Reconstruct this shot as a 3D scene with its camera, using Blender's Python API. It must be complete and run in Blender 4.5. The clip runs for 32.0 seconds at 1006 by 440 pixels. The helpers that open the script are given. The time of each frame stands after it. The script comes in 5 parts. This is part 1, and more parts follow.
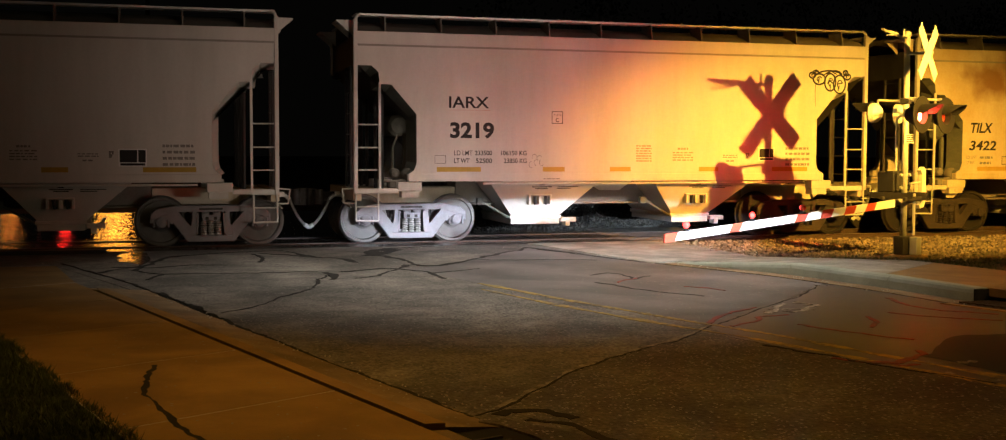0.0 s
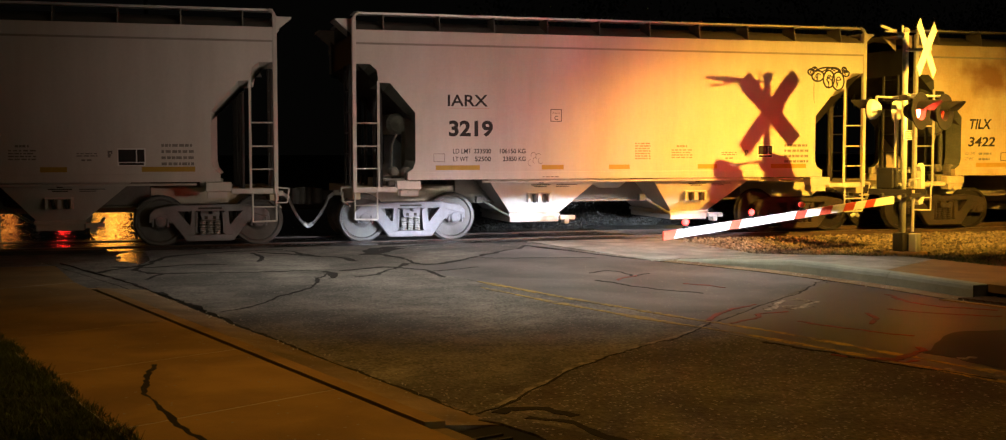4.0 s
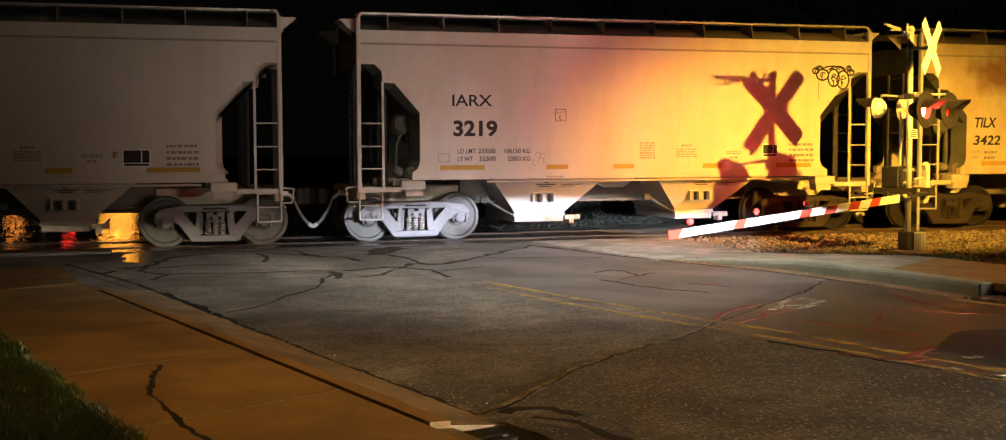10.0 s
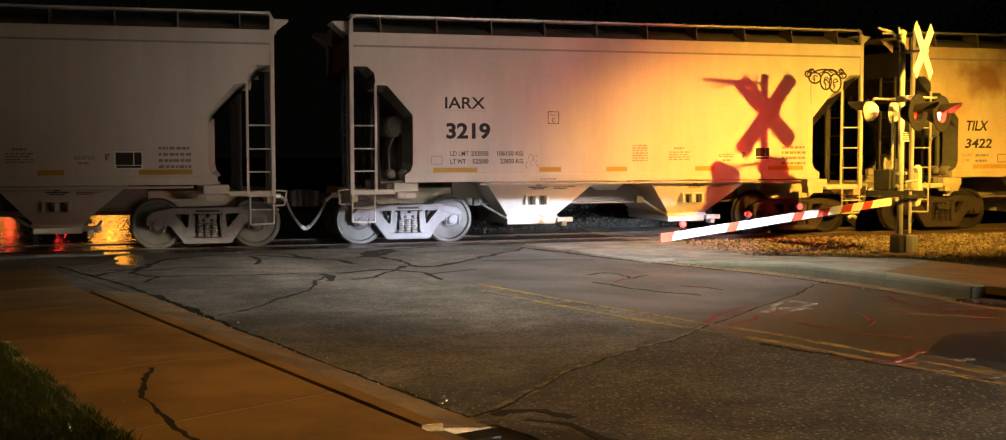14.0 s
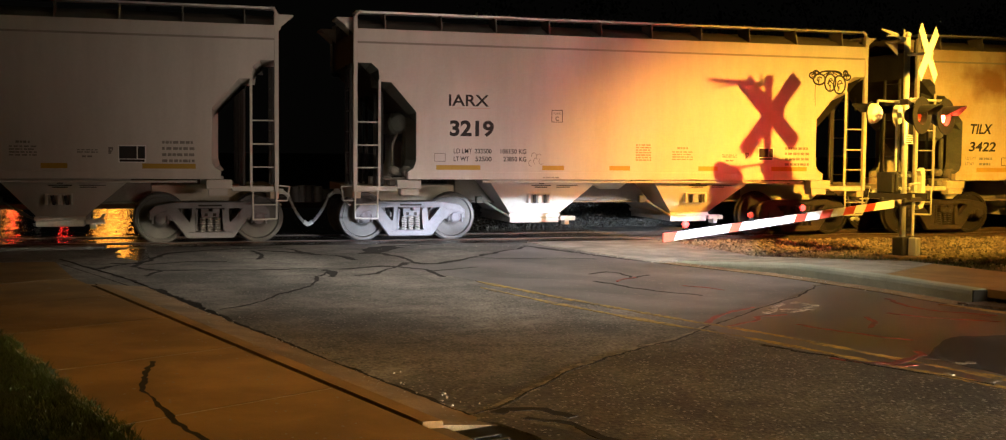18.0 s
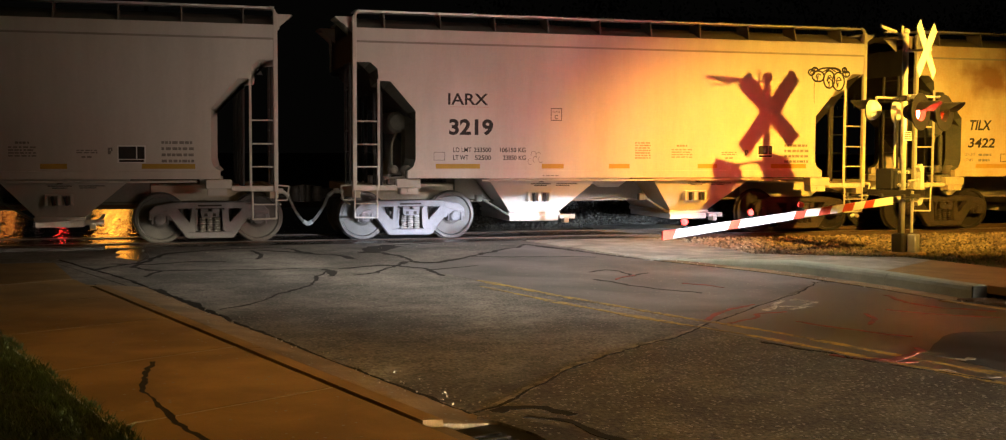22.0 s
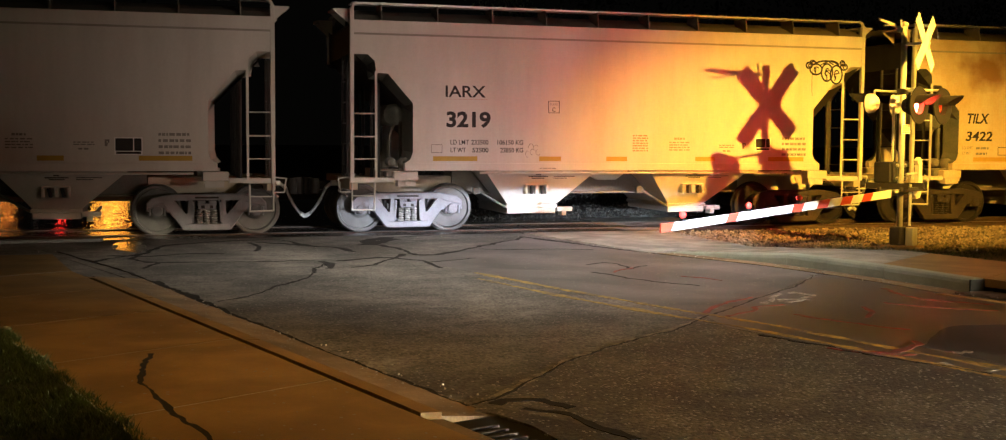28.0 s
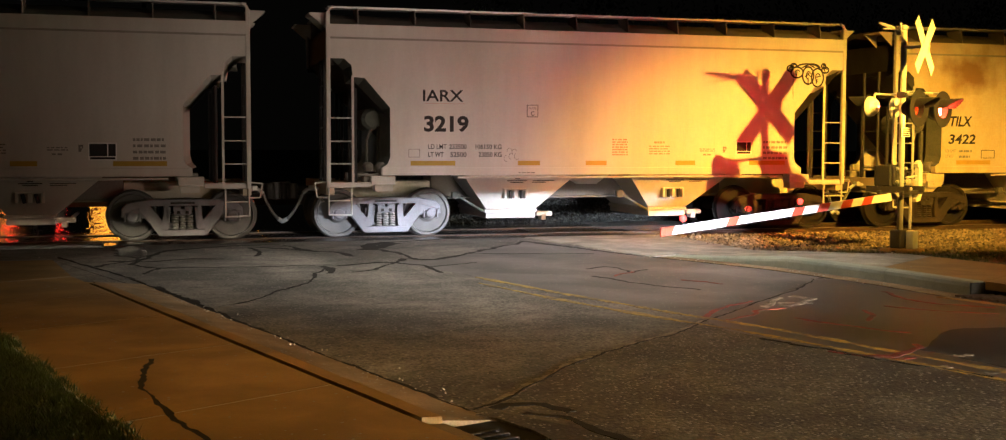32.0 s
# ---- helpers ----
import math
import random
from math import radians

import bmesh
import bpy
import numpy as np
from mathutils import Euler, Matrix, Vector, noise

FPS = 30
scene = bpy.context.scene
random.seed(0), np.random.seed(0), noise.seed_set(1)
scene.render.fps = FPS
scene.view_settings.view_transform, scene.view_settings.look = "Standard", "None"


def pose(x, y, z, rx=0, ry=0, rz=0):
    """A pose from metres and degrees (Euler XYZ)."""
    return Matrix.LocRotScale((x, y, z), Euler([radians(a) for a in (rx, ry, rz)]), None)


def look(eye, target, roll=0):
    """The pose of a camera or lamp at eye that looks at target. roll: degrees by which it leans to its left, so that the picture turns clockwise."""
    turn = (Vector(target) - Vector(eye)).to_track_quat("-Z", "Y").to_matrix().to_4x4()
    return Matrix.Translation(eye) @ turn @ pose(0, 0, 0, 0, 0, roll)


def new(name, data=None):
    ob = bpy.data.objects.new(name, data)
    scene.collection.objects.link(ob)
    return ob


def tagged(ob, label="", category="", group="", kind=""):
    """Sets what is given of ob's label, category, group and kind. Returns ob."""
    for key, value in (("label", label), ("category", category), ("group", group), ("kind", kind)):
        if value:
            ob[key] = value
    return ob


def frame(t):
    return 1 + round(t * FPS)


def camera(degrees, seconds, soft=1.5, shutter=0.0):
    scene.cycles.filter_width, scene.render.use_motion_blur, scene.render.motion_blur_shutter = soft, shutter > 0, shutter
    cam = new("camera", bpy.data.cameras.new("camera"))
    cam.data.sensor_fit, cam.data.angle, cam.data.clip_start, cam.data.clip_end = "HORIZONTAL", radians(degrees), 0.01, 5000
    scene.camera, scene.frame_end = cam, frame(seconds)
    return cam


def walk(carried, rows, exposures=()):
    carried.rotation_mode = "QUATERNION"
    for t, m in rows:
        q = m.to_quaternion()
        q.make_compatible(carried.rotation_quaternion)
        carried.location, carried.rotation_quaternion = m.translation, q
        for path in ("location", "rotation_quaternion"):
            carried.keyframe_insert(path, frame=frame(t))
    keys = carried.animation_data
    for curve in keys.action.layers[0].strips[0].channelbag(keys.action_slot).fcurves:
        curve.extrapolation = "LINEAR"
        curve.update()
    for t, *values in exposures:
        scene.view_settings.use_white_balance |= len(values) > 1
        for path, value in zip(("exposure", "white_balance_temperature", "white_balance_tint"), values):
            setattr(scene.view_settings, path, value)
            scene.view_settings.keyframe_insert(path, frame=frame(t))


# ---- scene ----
EYE = (-4.21, -23.674, 1.749)
SWAY = [(0, 16.17, -3.24, 0.16), (0.5, 16.18, -3.25, 0.09), (1, 16.21, -3.28, 0.23), (1.5, 16.16, -3.27, 0.07), (2, 16.16, -3.27, 0.02),
        (2.5, 16.21, -3.32, 0.06), (3, 16.24, -3.34, -0.02), (3.5, 16.24, -3.34, -0.09), (5.5, 16.07, -3.31, 0.05), (6, 16.09, -3.33, -0.09),
        (6.5, 16.13, -3.32, -0.14), (7, 16.14, -3.34, 0.03), (7.5, 16.12, -3.34, 0.05), (8, 16.03, -3.34, -0.01), (8.5, 15.91, -3.34, -0.31),
        (9, 15.88, -3.35, -0.37), (9.5, 15.92, -3.35, -0.25), (10, 15.98, -3.34, -0.23), (10.5, 15.99, -3.34, -0.31), (11, 16.09, -3.37, -0.32),
        (11.5, 16.13, -3.37, -0.28), (12, 16.12, -3.35, -0.24), (12.5, 16.18, -3.30, -0.21), (13, 16.22, -3.28, -0.13), (13.5, 16.22, -3.23, -0.14),
        (14, 16.33, -3.22, -0.16), (14.5, 16.40, -3.23, -0.12), (16.5, 16.36, -3.31, -0.29), (17, 16.35, -3.32, -0.03), (17.5, 16.33, -3.33, 0.35),
        (18, 16.21, -3.32, 0.50), (18.5, 16.19, -3.29, 0.38), (19, 16.19, -3.27, 0.28), (19.5, 16.19, -3.28, 0.27), (20, 16.19, -3.29, 0.18),
        (20.5, 16.20, -3.32, 0.48), (21, 16.16, -3.35, 0.39), (21.5, 16.16, -3.35, 0.34), (22, 16.25, -3.39, 0.21), (22.5, 16.30, -3.42, 0.15),
        (23, 16.31, -3.43, 0.23), (23.5, 16.29, -3.48, 0.40), (24, 16.24, -3.52, 0.28), (24.5, 16.26, -3.52, 0.07), (25, 16.38, -3.59, 0.39),
        (25.5, 16.45, -3.64, 0.21), (27.5, 16.37, -3.71, 0.21), (28, 16.34, -3.75, 0.32), (28.5, 16.32, -3.75, 0.14), (29, 16.31, -3.74, 0.18),
        (29.5, 16.26, -3.70, 0.33), (30, 16.17, -3.65, 0.10), (30.5, 16.16, -3.66, 0.27), (31, 16.22, -3.66, 0.13), (31.5, 16.29, -3.51, 0.15), (32, 16.32, -3.54, 0.15)]


def aimed(yaw, pitch, roll):
    """The hand-held camera's pose: degrees to the right of +y, up, and of lean."""
    y, p = radians(yaw), radians(pitch)
    way = Vector((math.sin(y) * math.cos(p), math.cos(y) * math.cos(p), math.sin(p)))
    return look(EYE, Vector(EYE) + way, roll)


cam = camera(45.93, 32.0, soft=1.15)
walk(cam, [(t, aimed(a, b, c)) for t, a, b, c in SWAY])

# ---- light ----
# The road runs askew to the track: x = b - 0.285 y for a line at b.
def rd(b, y, z=0.0):
    return Vector((b - 0.285 * y, y, z))


world = bpy.data.worlds.new("night")
scene.world = world
world.use_nodes = True
world.node_tree.nodes["Background"].inputs[0].default_value = (0.55, 0.5, 0.42, 1)
world.node_tree.nodes["Background"].inputs[1].default_value = 0.0022


def spot(name, at, to, watts, colour, degrees, blend, radius=0.05, flat=1.0):
    data = bpy.data.lights.new(name, "SPOT")
    data.energy, data.color, data.spot_size, data.spot_blend, data.shadow_soft_size = watts, colour, radians(degrees), blend, radius
    ob = new(name, data)
    ob.matrix_world = look(at, to) @ Matrix.Diagonal((1, flat, 1, 1))
    return ob


# sodium floodlight on the roadside behind the camera: it throws the signal's shadow on the train
SODIUM = (1.0, 0.52, 0.056)
spot("floodlight", (8.40, -12.86, 4.58), (9.7, -1.6, 1.05), 17500, SODIUM, 70, 1.0, 0.035, 0.52)
# unseen fill lamp, added to brighten the pavement and road on the right
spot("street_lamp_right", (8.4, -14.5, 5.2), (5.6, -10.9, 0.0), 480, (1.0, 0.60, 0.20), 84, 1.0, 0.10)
# low-beam headlamps of the truck that waits at the gate, out of view, and what they scatter upwards
WAITING = pose(*rd(-0.3, -16.28), 0, 0, 15.9)
for side in (-0.70, 0.70):
    at = WAITING @ Vector((side, 0.10, 0.98))
    spot("headlamp", at, at + Vector((-0.072, 0.99, -0.053)) * 12, 12200, (0.74, 0.84, 1.0), 33, 0.30, 0.05, 0.158)
    spot("headlamp_spill", at, at + Vector((-0.205, 0.96, 0.10)) * 12, 1050, (1.0, 0.82, 0.69), 50, 1.0, 0.06, 0.75)
# street lamps: a warm white one over the crossing, an amber one over the sidewalk, two far down the road
spot("street_lamp_white", (2.3, -7.0, 9.0), (1.4, -6.6, 0.0), 3900, (1.0, 0.93, 0.83), 82, 1.0, 0.15)
spot("street_lamp_near", (-2.9, -16.7, 6.4), (-1.2, -13.6, 0.0), 700, (1.0, 0.49, 0.075), 108, 1.0, 0.15)
# unseen fill lamp, added only to lift the left car evenly
spot("street_lamp_behind", (14.0, -38.0, 9.0), (-5.8, -1.6, 0.7), 850, (0.94, 0.88, 0.50), 22, 1.0, 0.3)
spot("street_lamp_far", (-8.9, 110.0, 7.5), (-6.0, 4.0, 0.0), 1500, (1.0, 0.37, 0.04), 14, 0.6, 1.9)
spot("street_lamp_far", (-19.5, 112.0, 7.5), (-8.0, 4.0, 0.0), 200, (1.0, 0.30, 0.045), 12, 0.6, 0.9)

# ---- materials ----
def material(name, one, two, rough=0.6, metal=0.0, big=0.8, fine=40.0, bump=0.15, streak=1.0, spread=0.5, fine_mix=0.35, depth=0.004, per_object=0.0, rugged=0.65, per_stone=0.0, along=1.0):
    """Two colours mixed by a broad and a fine noise, with a fine relief. streak < 1 draws the broad noise out upwards, along < 1 the fine one along y."""
    m = bpy.data.materials.new(name)
    m.use_nodes = True
    n, l = m.node_tree.nodes, m.node_tree.links
    b = n["Principled BSDF"]
    co = n.new("ShaderNodeTexCoord")
    mp = n.new("ShaderNodeMapping")
    mp.inputs["Scale"].default_value = (1, 1, streak)
    l.new(co.outputs["Object"], mp.inputs["Vector"])
    n1, n2 = n.new("ShaderNodeTexNoise"), n.new("ShaderNodeTexNoise")
    n1.inputs["Scale"].default_value, n1.inputs["Detail"].default_value, n1.inputs["Roughness"].default_value = big, 8, rugged
    n2.inputs["Scale"].default_value, n2.inputs["Detail"].default_value = fine, 4
    l.new(mp.outputs[0], n1.inputs["Vector"])
    worn = n.new("ShaderNodeMapping")
    worn.inputs["Scale"].default_value = (1, along, 1)
    l.new(co.outputs["Object"], worn.inputs["Vector"])
    l.new(worn.outputs[0], n2.inputs["Vector"])
    mix = n.new("ShaderNodeMath")
    mix.operation = "MULTIPLY_ADD"
    mix.inputs[1].default_value = fine_mix
    l.new(n2.outputs["Fac"], mix.inputs[0])
    l.new(n1.outputs["Fac"], mix.inputs[2])
    ramp = n.new("ShaderNodeMapRange")
    ramp.inputs["From Min"].default_value, ramp.inputs["From Max"].default_value = 0.5 + fine_mix / 2 - spread / 2, 0.5 + fine_mix / 2 + spread / 2
    l.new(mix.outputs[0], ramp.inputs["Value"])
    col = n.new("ShaderNodeMix")
    col.data_type = "RGBA"
    col.inputs["A"].default_value, col.inputs["B"].default_value = (*one, 1), (*two, 1)
    l.new(ramp.outputs[0], col.inputs["Factor"])
    out = col.outputs["Result"]
    if per_object or per_stone:
        info = n.new("ShaderNodeNewGeometry" if per_stone else "ShaderNodeObjectInfo")
        per_object = per_object or per_stone
        hsv = n.new("ShaderNodeHueSaturation")
        val = n.new("ShaderNodeMapRange")
        val.inputs["To Min"].default_value, val.inputs["To Max"].default_value = 1 - per_object, 1 + per_object
        l.new(info.outputs["Random Per Island" if per_stone else "Random"], val.inputs["Value"])
        l.new(val.outputs[0], hsv.inputs["Value"])
        l.new(out, hsv.inputs["Color"])
        out = hsv.outputs[0]
    l.new(out, b.inputs["Base Color"])
    rr = n.new("ShaderNodeMapRange")
    rr.inputs["To Min"].default_value, rr.inputs["To Max"].default_value = max(0.02, rough - 0.1), min(1, rough + 0.1)
    l.new(n1.outputs["Fac"], rr.inputs["Value"])
    l.new(rr.outputs[0], b.inputs["Roughness"])
    b.inputs["Metallic"].default_value = metal
    if bump:
        bm = n.new("ShaderNodeBump")
        bm.inputs["Strength"].default_value, bm.inputs["Distance"].default_value = bump, depth
        l.new(n2.outputs["Fac"], bm.inputs["Height"])
        l.new(bm.outputs[0], b.inputs["Normal"])
    return m


def glow(name, colour, strength):
    m = bpy.data.materials.new(name)
    m.use_nodes = True
    b = m.node_tree.nodes["Principled BSDF"]
    b.inputs["Base Color"].default_value = (*colour, 1)
    b.inputs["Emission Color"].default_value = (*colour, 1)
    b.inputs["Emission Strength"].default_value = strength
    return m


PAINT = material("grey hopper paint", (0.46, 0.43, 0.385), (0.62, 0.59, 0.54), 0.5, 0, 1.1, 25, 0.05, 0.15, 0.45, 0.2)
SEAMSHADOW = material("painted seam shadow", (0.22, 0.20, 0.17), (0.34, 0.31, 0.27), 0.7, 0, 2, 40, 0.1)
PAINT_STAINED = material("stained tan hopper paint", (0.44, 0.33, 0.18), (0.60, 0.55, 0.45), 0.55, 0, 0.8, 25, 0.05, 0.5, 0.4, 0.2)
PAINT_ROOF = material("grimy roof paint", (0.12, 0.105, 0.086), (0.23, 0.20, 0.165), 0.8, 0, 0.9, 30, 0.1)
DARKSTEEL = material("grimy and shaded dark steel", (0.018, 0.016, 0.015), (0.05, 0.045, 0.04), 0.7, 0.2, 3, 60, 0.2)
CASTSTEEL = material("dusty cast steel", (0.16, 0.155, 0.165), (0.30, 0.29, 0.31), 0.65, 0.25, 2.5, 60, 0.3)
WHEELSTEEL = material("worn wheel steel", (0.085, 0.08, 0.076), (0.15, 0.14, 0.13), 0.6, 0.3, 4, 50, 0.1)
RAILSTEEL = material("polished rail head", (0.22, 0.205, 0.19), (0.38, 0.36, 0.33), 0.40, 0.8, 3, 80, 0.05)
RUST = material("rusty rail web", (0.045, 0.030, 0.022), (0.10, 0.06, 0.04), 0.8, 0.2, 5, 60, 0.3)
BLACKINK = material("black stencil paint", (0.007, 0.0065, 0.006), (0.018, 0.017, 0.016), 0.75, 0, 5, 90, 0)
MARKPAINT = material("faded red marking paint", (0.06, 0.024, 0.02), (0.30, 0.035, 0.022), 0.7, 0, 4, 40, 0.3, 1, 0.35, 0.6)
GRIMESHADE = material("greenish grime and painted shade", (0.055, 0.06, 0.048), (0.12, 0.12, 0.095), 0.8, 0, 1.5, 30, 0.1)
REDINK = material("red stencil paint", (0.40, 0.17, 0.11), (0.50, 0.27, 0.19), 0.6, 0, 5, 90, 0)
FADEDINK = material("faded stencil paint", (0.14, 0.13, 0.12), (0.25, 0.23, 0.2), 0.6, 0, 5, 90, 0)
AMBERTAPE = material("amber reflective tape", (0.36, 0.22, 0.02), (0.46, 0.29, 0.03), 0.35, 0, 6, 120, 0.05)
WHITEPAINT = material("white paint", (0.70, 0.69, 0.66), (0.82, 0.81, 0.79), 0.45, 0, 3, 60, 0.05)
ASPHALT = material("worn asphalt", (0.046, 0.042, 0.037), (0.235, 0.218, 0.19), 0.72, 0, 2.2, 34, 0.7, 1, 0.40, 0.9, 0.010, rugged=0.7, along=0.75)
ASPHALT_NEAR = material("older brown asphalt", (0.022, 0.019, 0.014), (0.136, 0.116, 0.084), 0.68, 0, 2.4, 34, 0.7, 1, 0.40, 1.0, 0.010, rugged=0.7, along=0.75)
WORNLANE = material("traffic-polished asphalt", (0.058, 0.053, 0.052), (0.160, 0.148, 0.142), 0.62, 0, 1.3, 46, 0.5, 1, 0.6, 0.5, 0.006, rugged=0.7, along=0.4)
DARKASPHALT = material("near-black asphalt", (0.010, 0.010, 0.010), (0.028, 0.027, 0.026), 0.7, 0, 1.2, 50, 0.6, 1, 0.6, 0.6, 0.008)
WORNEDGE = material("chipped asphalt edge", (0.09, 0.08, 0.066), (0.34, 0.31, 0.26), 0.9, 0, 5, 30, 0.5, 1, 0.3, 0.6)
JOINT = material("pale joint sand", (0.40, 0.37, 0.31), (0.52, 0.49, 0.42), 0.9, 0, 3, 60, 0.3)
TAR = material("tar crack seal", (0.012, 0.0115, 0.011), (0.032, 0.030, 0.027), 0.9, 0, 5, 80, 0.3)
TAR.node_tree.nodes["Principled BSDF"].inputs["Specular IOR Level"].default_value = 0.2
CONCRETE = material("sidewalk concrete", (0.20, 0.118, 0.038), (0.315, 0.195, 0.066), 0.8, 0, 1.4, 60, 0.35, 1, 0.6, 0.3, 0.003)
PALECONCRETE = material("pale worn concrete", (0.15, 0.135, 0.11), (0.42, 0.39, 0.325), 0.85, 0, 2.2, 50, 0.5, 1, 0.5, 0.6, 0.004, rugged=0.75)
GUTTERSTONE = material("sandy gutter concrete", (0.15, 0.105, 0.055), (0.28, 0.20, 0.11), 0.85, 0, 1.6, 45, 0.6, 1, 0.5, 0.5, 0.006)
KERBSTONE = material("kerb concrete", (0.22, 0.25, 0.20), (0.42, 0.45, 0.37), 0.8, 0, 1.5, 60, 0.35)
YELLOWLINE = material("worn yellow road paint", (0.10, 0.08, 0.045), (0.46, 0.31, 0.045), 0.7, 0, 2.2, 22, 0.4, 1, 0.30, 0.7)
SMOOTHASPHALT = material("smooth dark asphalt", (0.026, 0.024, 0.025), (0.070, 0.063, 0.064), 0.48, 0, 1.1, 55, 0.5, 1, 0.5, 0.5, 0.005, rugged=0.7, along=0.3)
EARTH = material("dark earth", (0.032, 0.025, 0.018), (0.068, 0.054, 0.038), 0.95, 0, 0.7, 30, 0.5)
SOIL = material("sandy brown soil", (0.075, 0.052, 0.028), (0.19, 0.14, 0.078), 0.95, 0, 1.6, 30, 0.6, depth=0.01, rugged=0.75)
TURF = material("dark turf", (0.012, 0.018, 0.007), (0.03, 0.042, 0.014), 0.95, 0, 3, 60, 0.8, depth=0.02)
GRAVEL = material("track ballast", (0.045, 0.033, 0.023), (0.26, 0.205, 0.15), 0.9, 0, 1.2, 30, 0.3, per_stone=0.75)
BANKSTONE = material("grey bank stone", (0.018, 0.018, 0.016), (0.10, 0.098, 0.085), 0.9, 0, 1.2, 30, 0.3, per_stone=0.75)
PALEPAINT = material("worn white marking paint", (0.10, 0.09, 0.08), (0.52, 0.50, 0.46), 0.7, 0, 5, 40, 0.3, 1, 0.35, 0.6)
TIMBER = material("creosoted timber", (0.05, 0.035, 0.025), (0.11, 0.08, 0.055), 0.8, 0, 2, 40, 0.4)
GRASS = material("grass blades", (0.020, 0.040, 0.008), (0.075, 0.105, 0.022), 0.6, 0, 2.5, 30, 0, per_stone=0.55)
GALV = material("galvanised steel", (0.54, 0.54, 0.51), (0.70, 0.70, 0.67), 0.42, 0.55, 6, 80, 0.08)
SIGNWHITE = material("white sign sheeting", (0.74, 0.74, 0.70), (0.82, 0.82, 0.78), 0.4, 0, 2, 60, 0)
BLACKPAINT = material("black signal paint", (0.010, 0.0095, 0.009), (0.024, 0.023, 0.022), 0.6, 0, 4, 60, 0.05)
BLACKPAINT.node_tree.nodes["Principled BSDF"].inputs["Specular IOR Level"].default_value = 0.2
ARMRED = material("red gate sheeting", (0.45, 0.05, 0.025), (0.55, 0.08, 0.04), 0.4, 0, 4, 60, 0)
LENSOFF = material("unlit red lens", (0.30, 0.025, 0.012), (0.38, 0.04, 0.02), 0.25, 0, 6, 60, 0)
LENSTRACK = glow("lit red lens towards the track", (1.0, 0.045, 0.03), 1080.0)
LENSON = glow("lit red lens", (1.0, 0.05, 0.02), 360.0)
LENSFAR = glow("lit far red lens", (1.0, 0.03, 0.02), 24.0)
SPRINGSTEEL = material("worn spring steel", (0.34, 0.32, 0.30), (0.48, 0.46, 0.44), 0.55, 0.2, 5, 60, 0.15)
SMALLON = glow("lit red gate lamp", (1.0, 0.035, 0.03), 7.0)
RUBBERMAT = material("black crossing rubber", (0.012, 0.012, 0.012), (0.03, 0.028, 0.026), 0.6, 0, 3, 40, 0.2)
# rusty brown, taken nearly to black for the weak light low down
SHADEDWHEEL = material("rusty brown wheel, darkened for shade", (0.006, 0.0045, 0.004), (0.02, 0.014, 0.01), 0.85, 0.1, 3, 60, 0.2)
SHADEDTRUCK = material("rusty brown cast steel, darkened for shade", (0.014, 0.010, 0.008), (0.052, 0.036, 0.025), 0.8, 0.1, 2.5, 60, 0.3)


def wet_material():
    """Standing water over asphalt, ruffled into short ripples along the track."""
    m = bpy.data.materials.new("wet asphalt")
    m.use_nodes = True
    n, l = m.node_tree.nodes, m.node_tree.links
    b = n["Principled BSDF"]
    b.inputs["Base Color"].default_value = (0.018, 0.017, 0.016, 1)
    b.inputs["Roughness"].default_value = 0.05
    co, mp = n.new("ShaderNodeTexCoord"), n.new("ShaderNodeMapping")
    mp.inputs["Scale"].default_value = (2.4, 2.8, 1)
    tex = n.new("ShaderNodeTexNoise")
    tex.inputs["Scale"].default_value, tex.inputs["Detail"].default_value, tex.inputs["Roughness"].default_value = 1.3, 2, 0.55
    bump = n.new("ShaderNodeBump")
    bump.inputs["Strength"].default_value, bump.inputs["Distance"].default_value = 0.8, 0.03
    l.new(co.outputs["Object"], mp.inputs["Vector"])
    l.new(mp.outputs[0], tex.inputs["Vector"])
    l.new(tex.outputs["Fac"], bump.inputs["Height"])
    l.new(bump.outputs[0], b.inputs["Normal"])
    return m


WETASPHALT = wet_material()


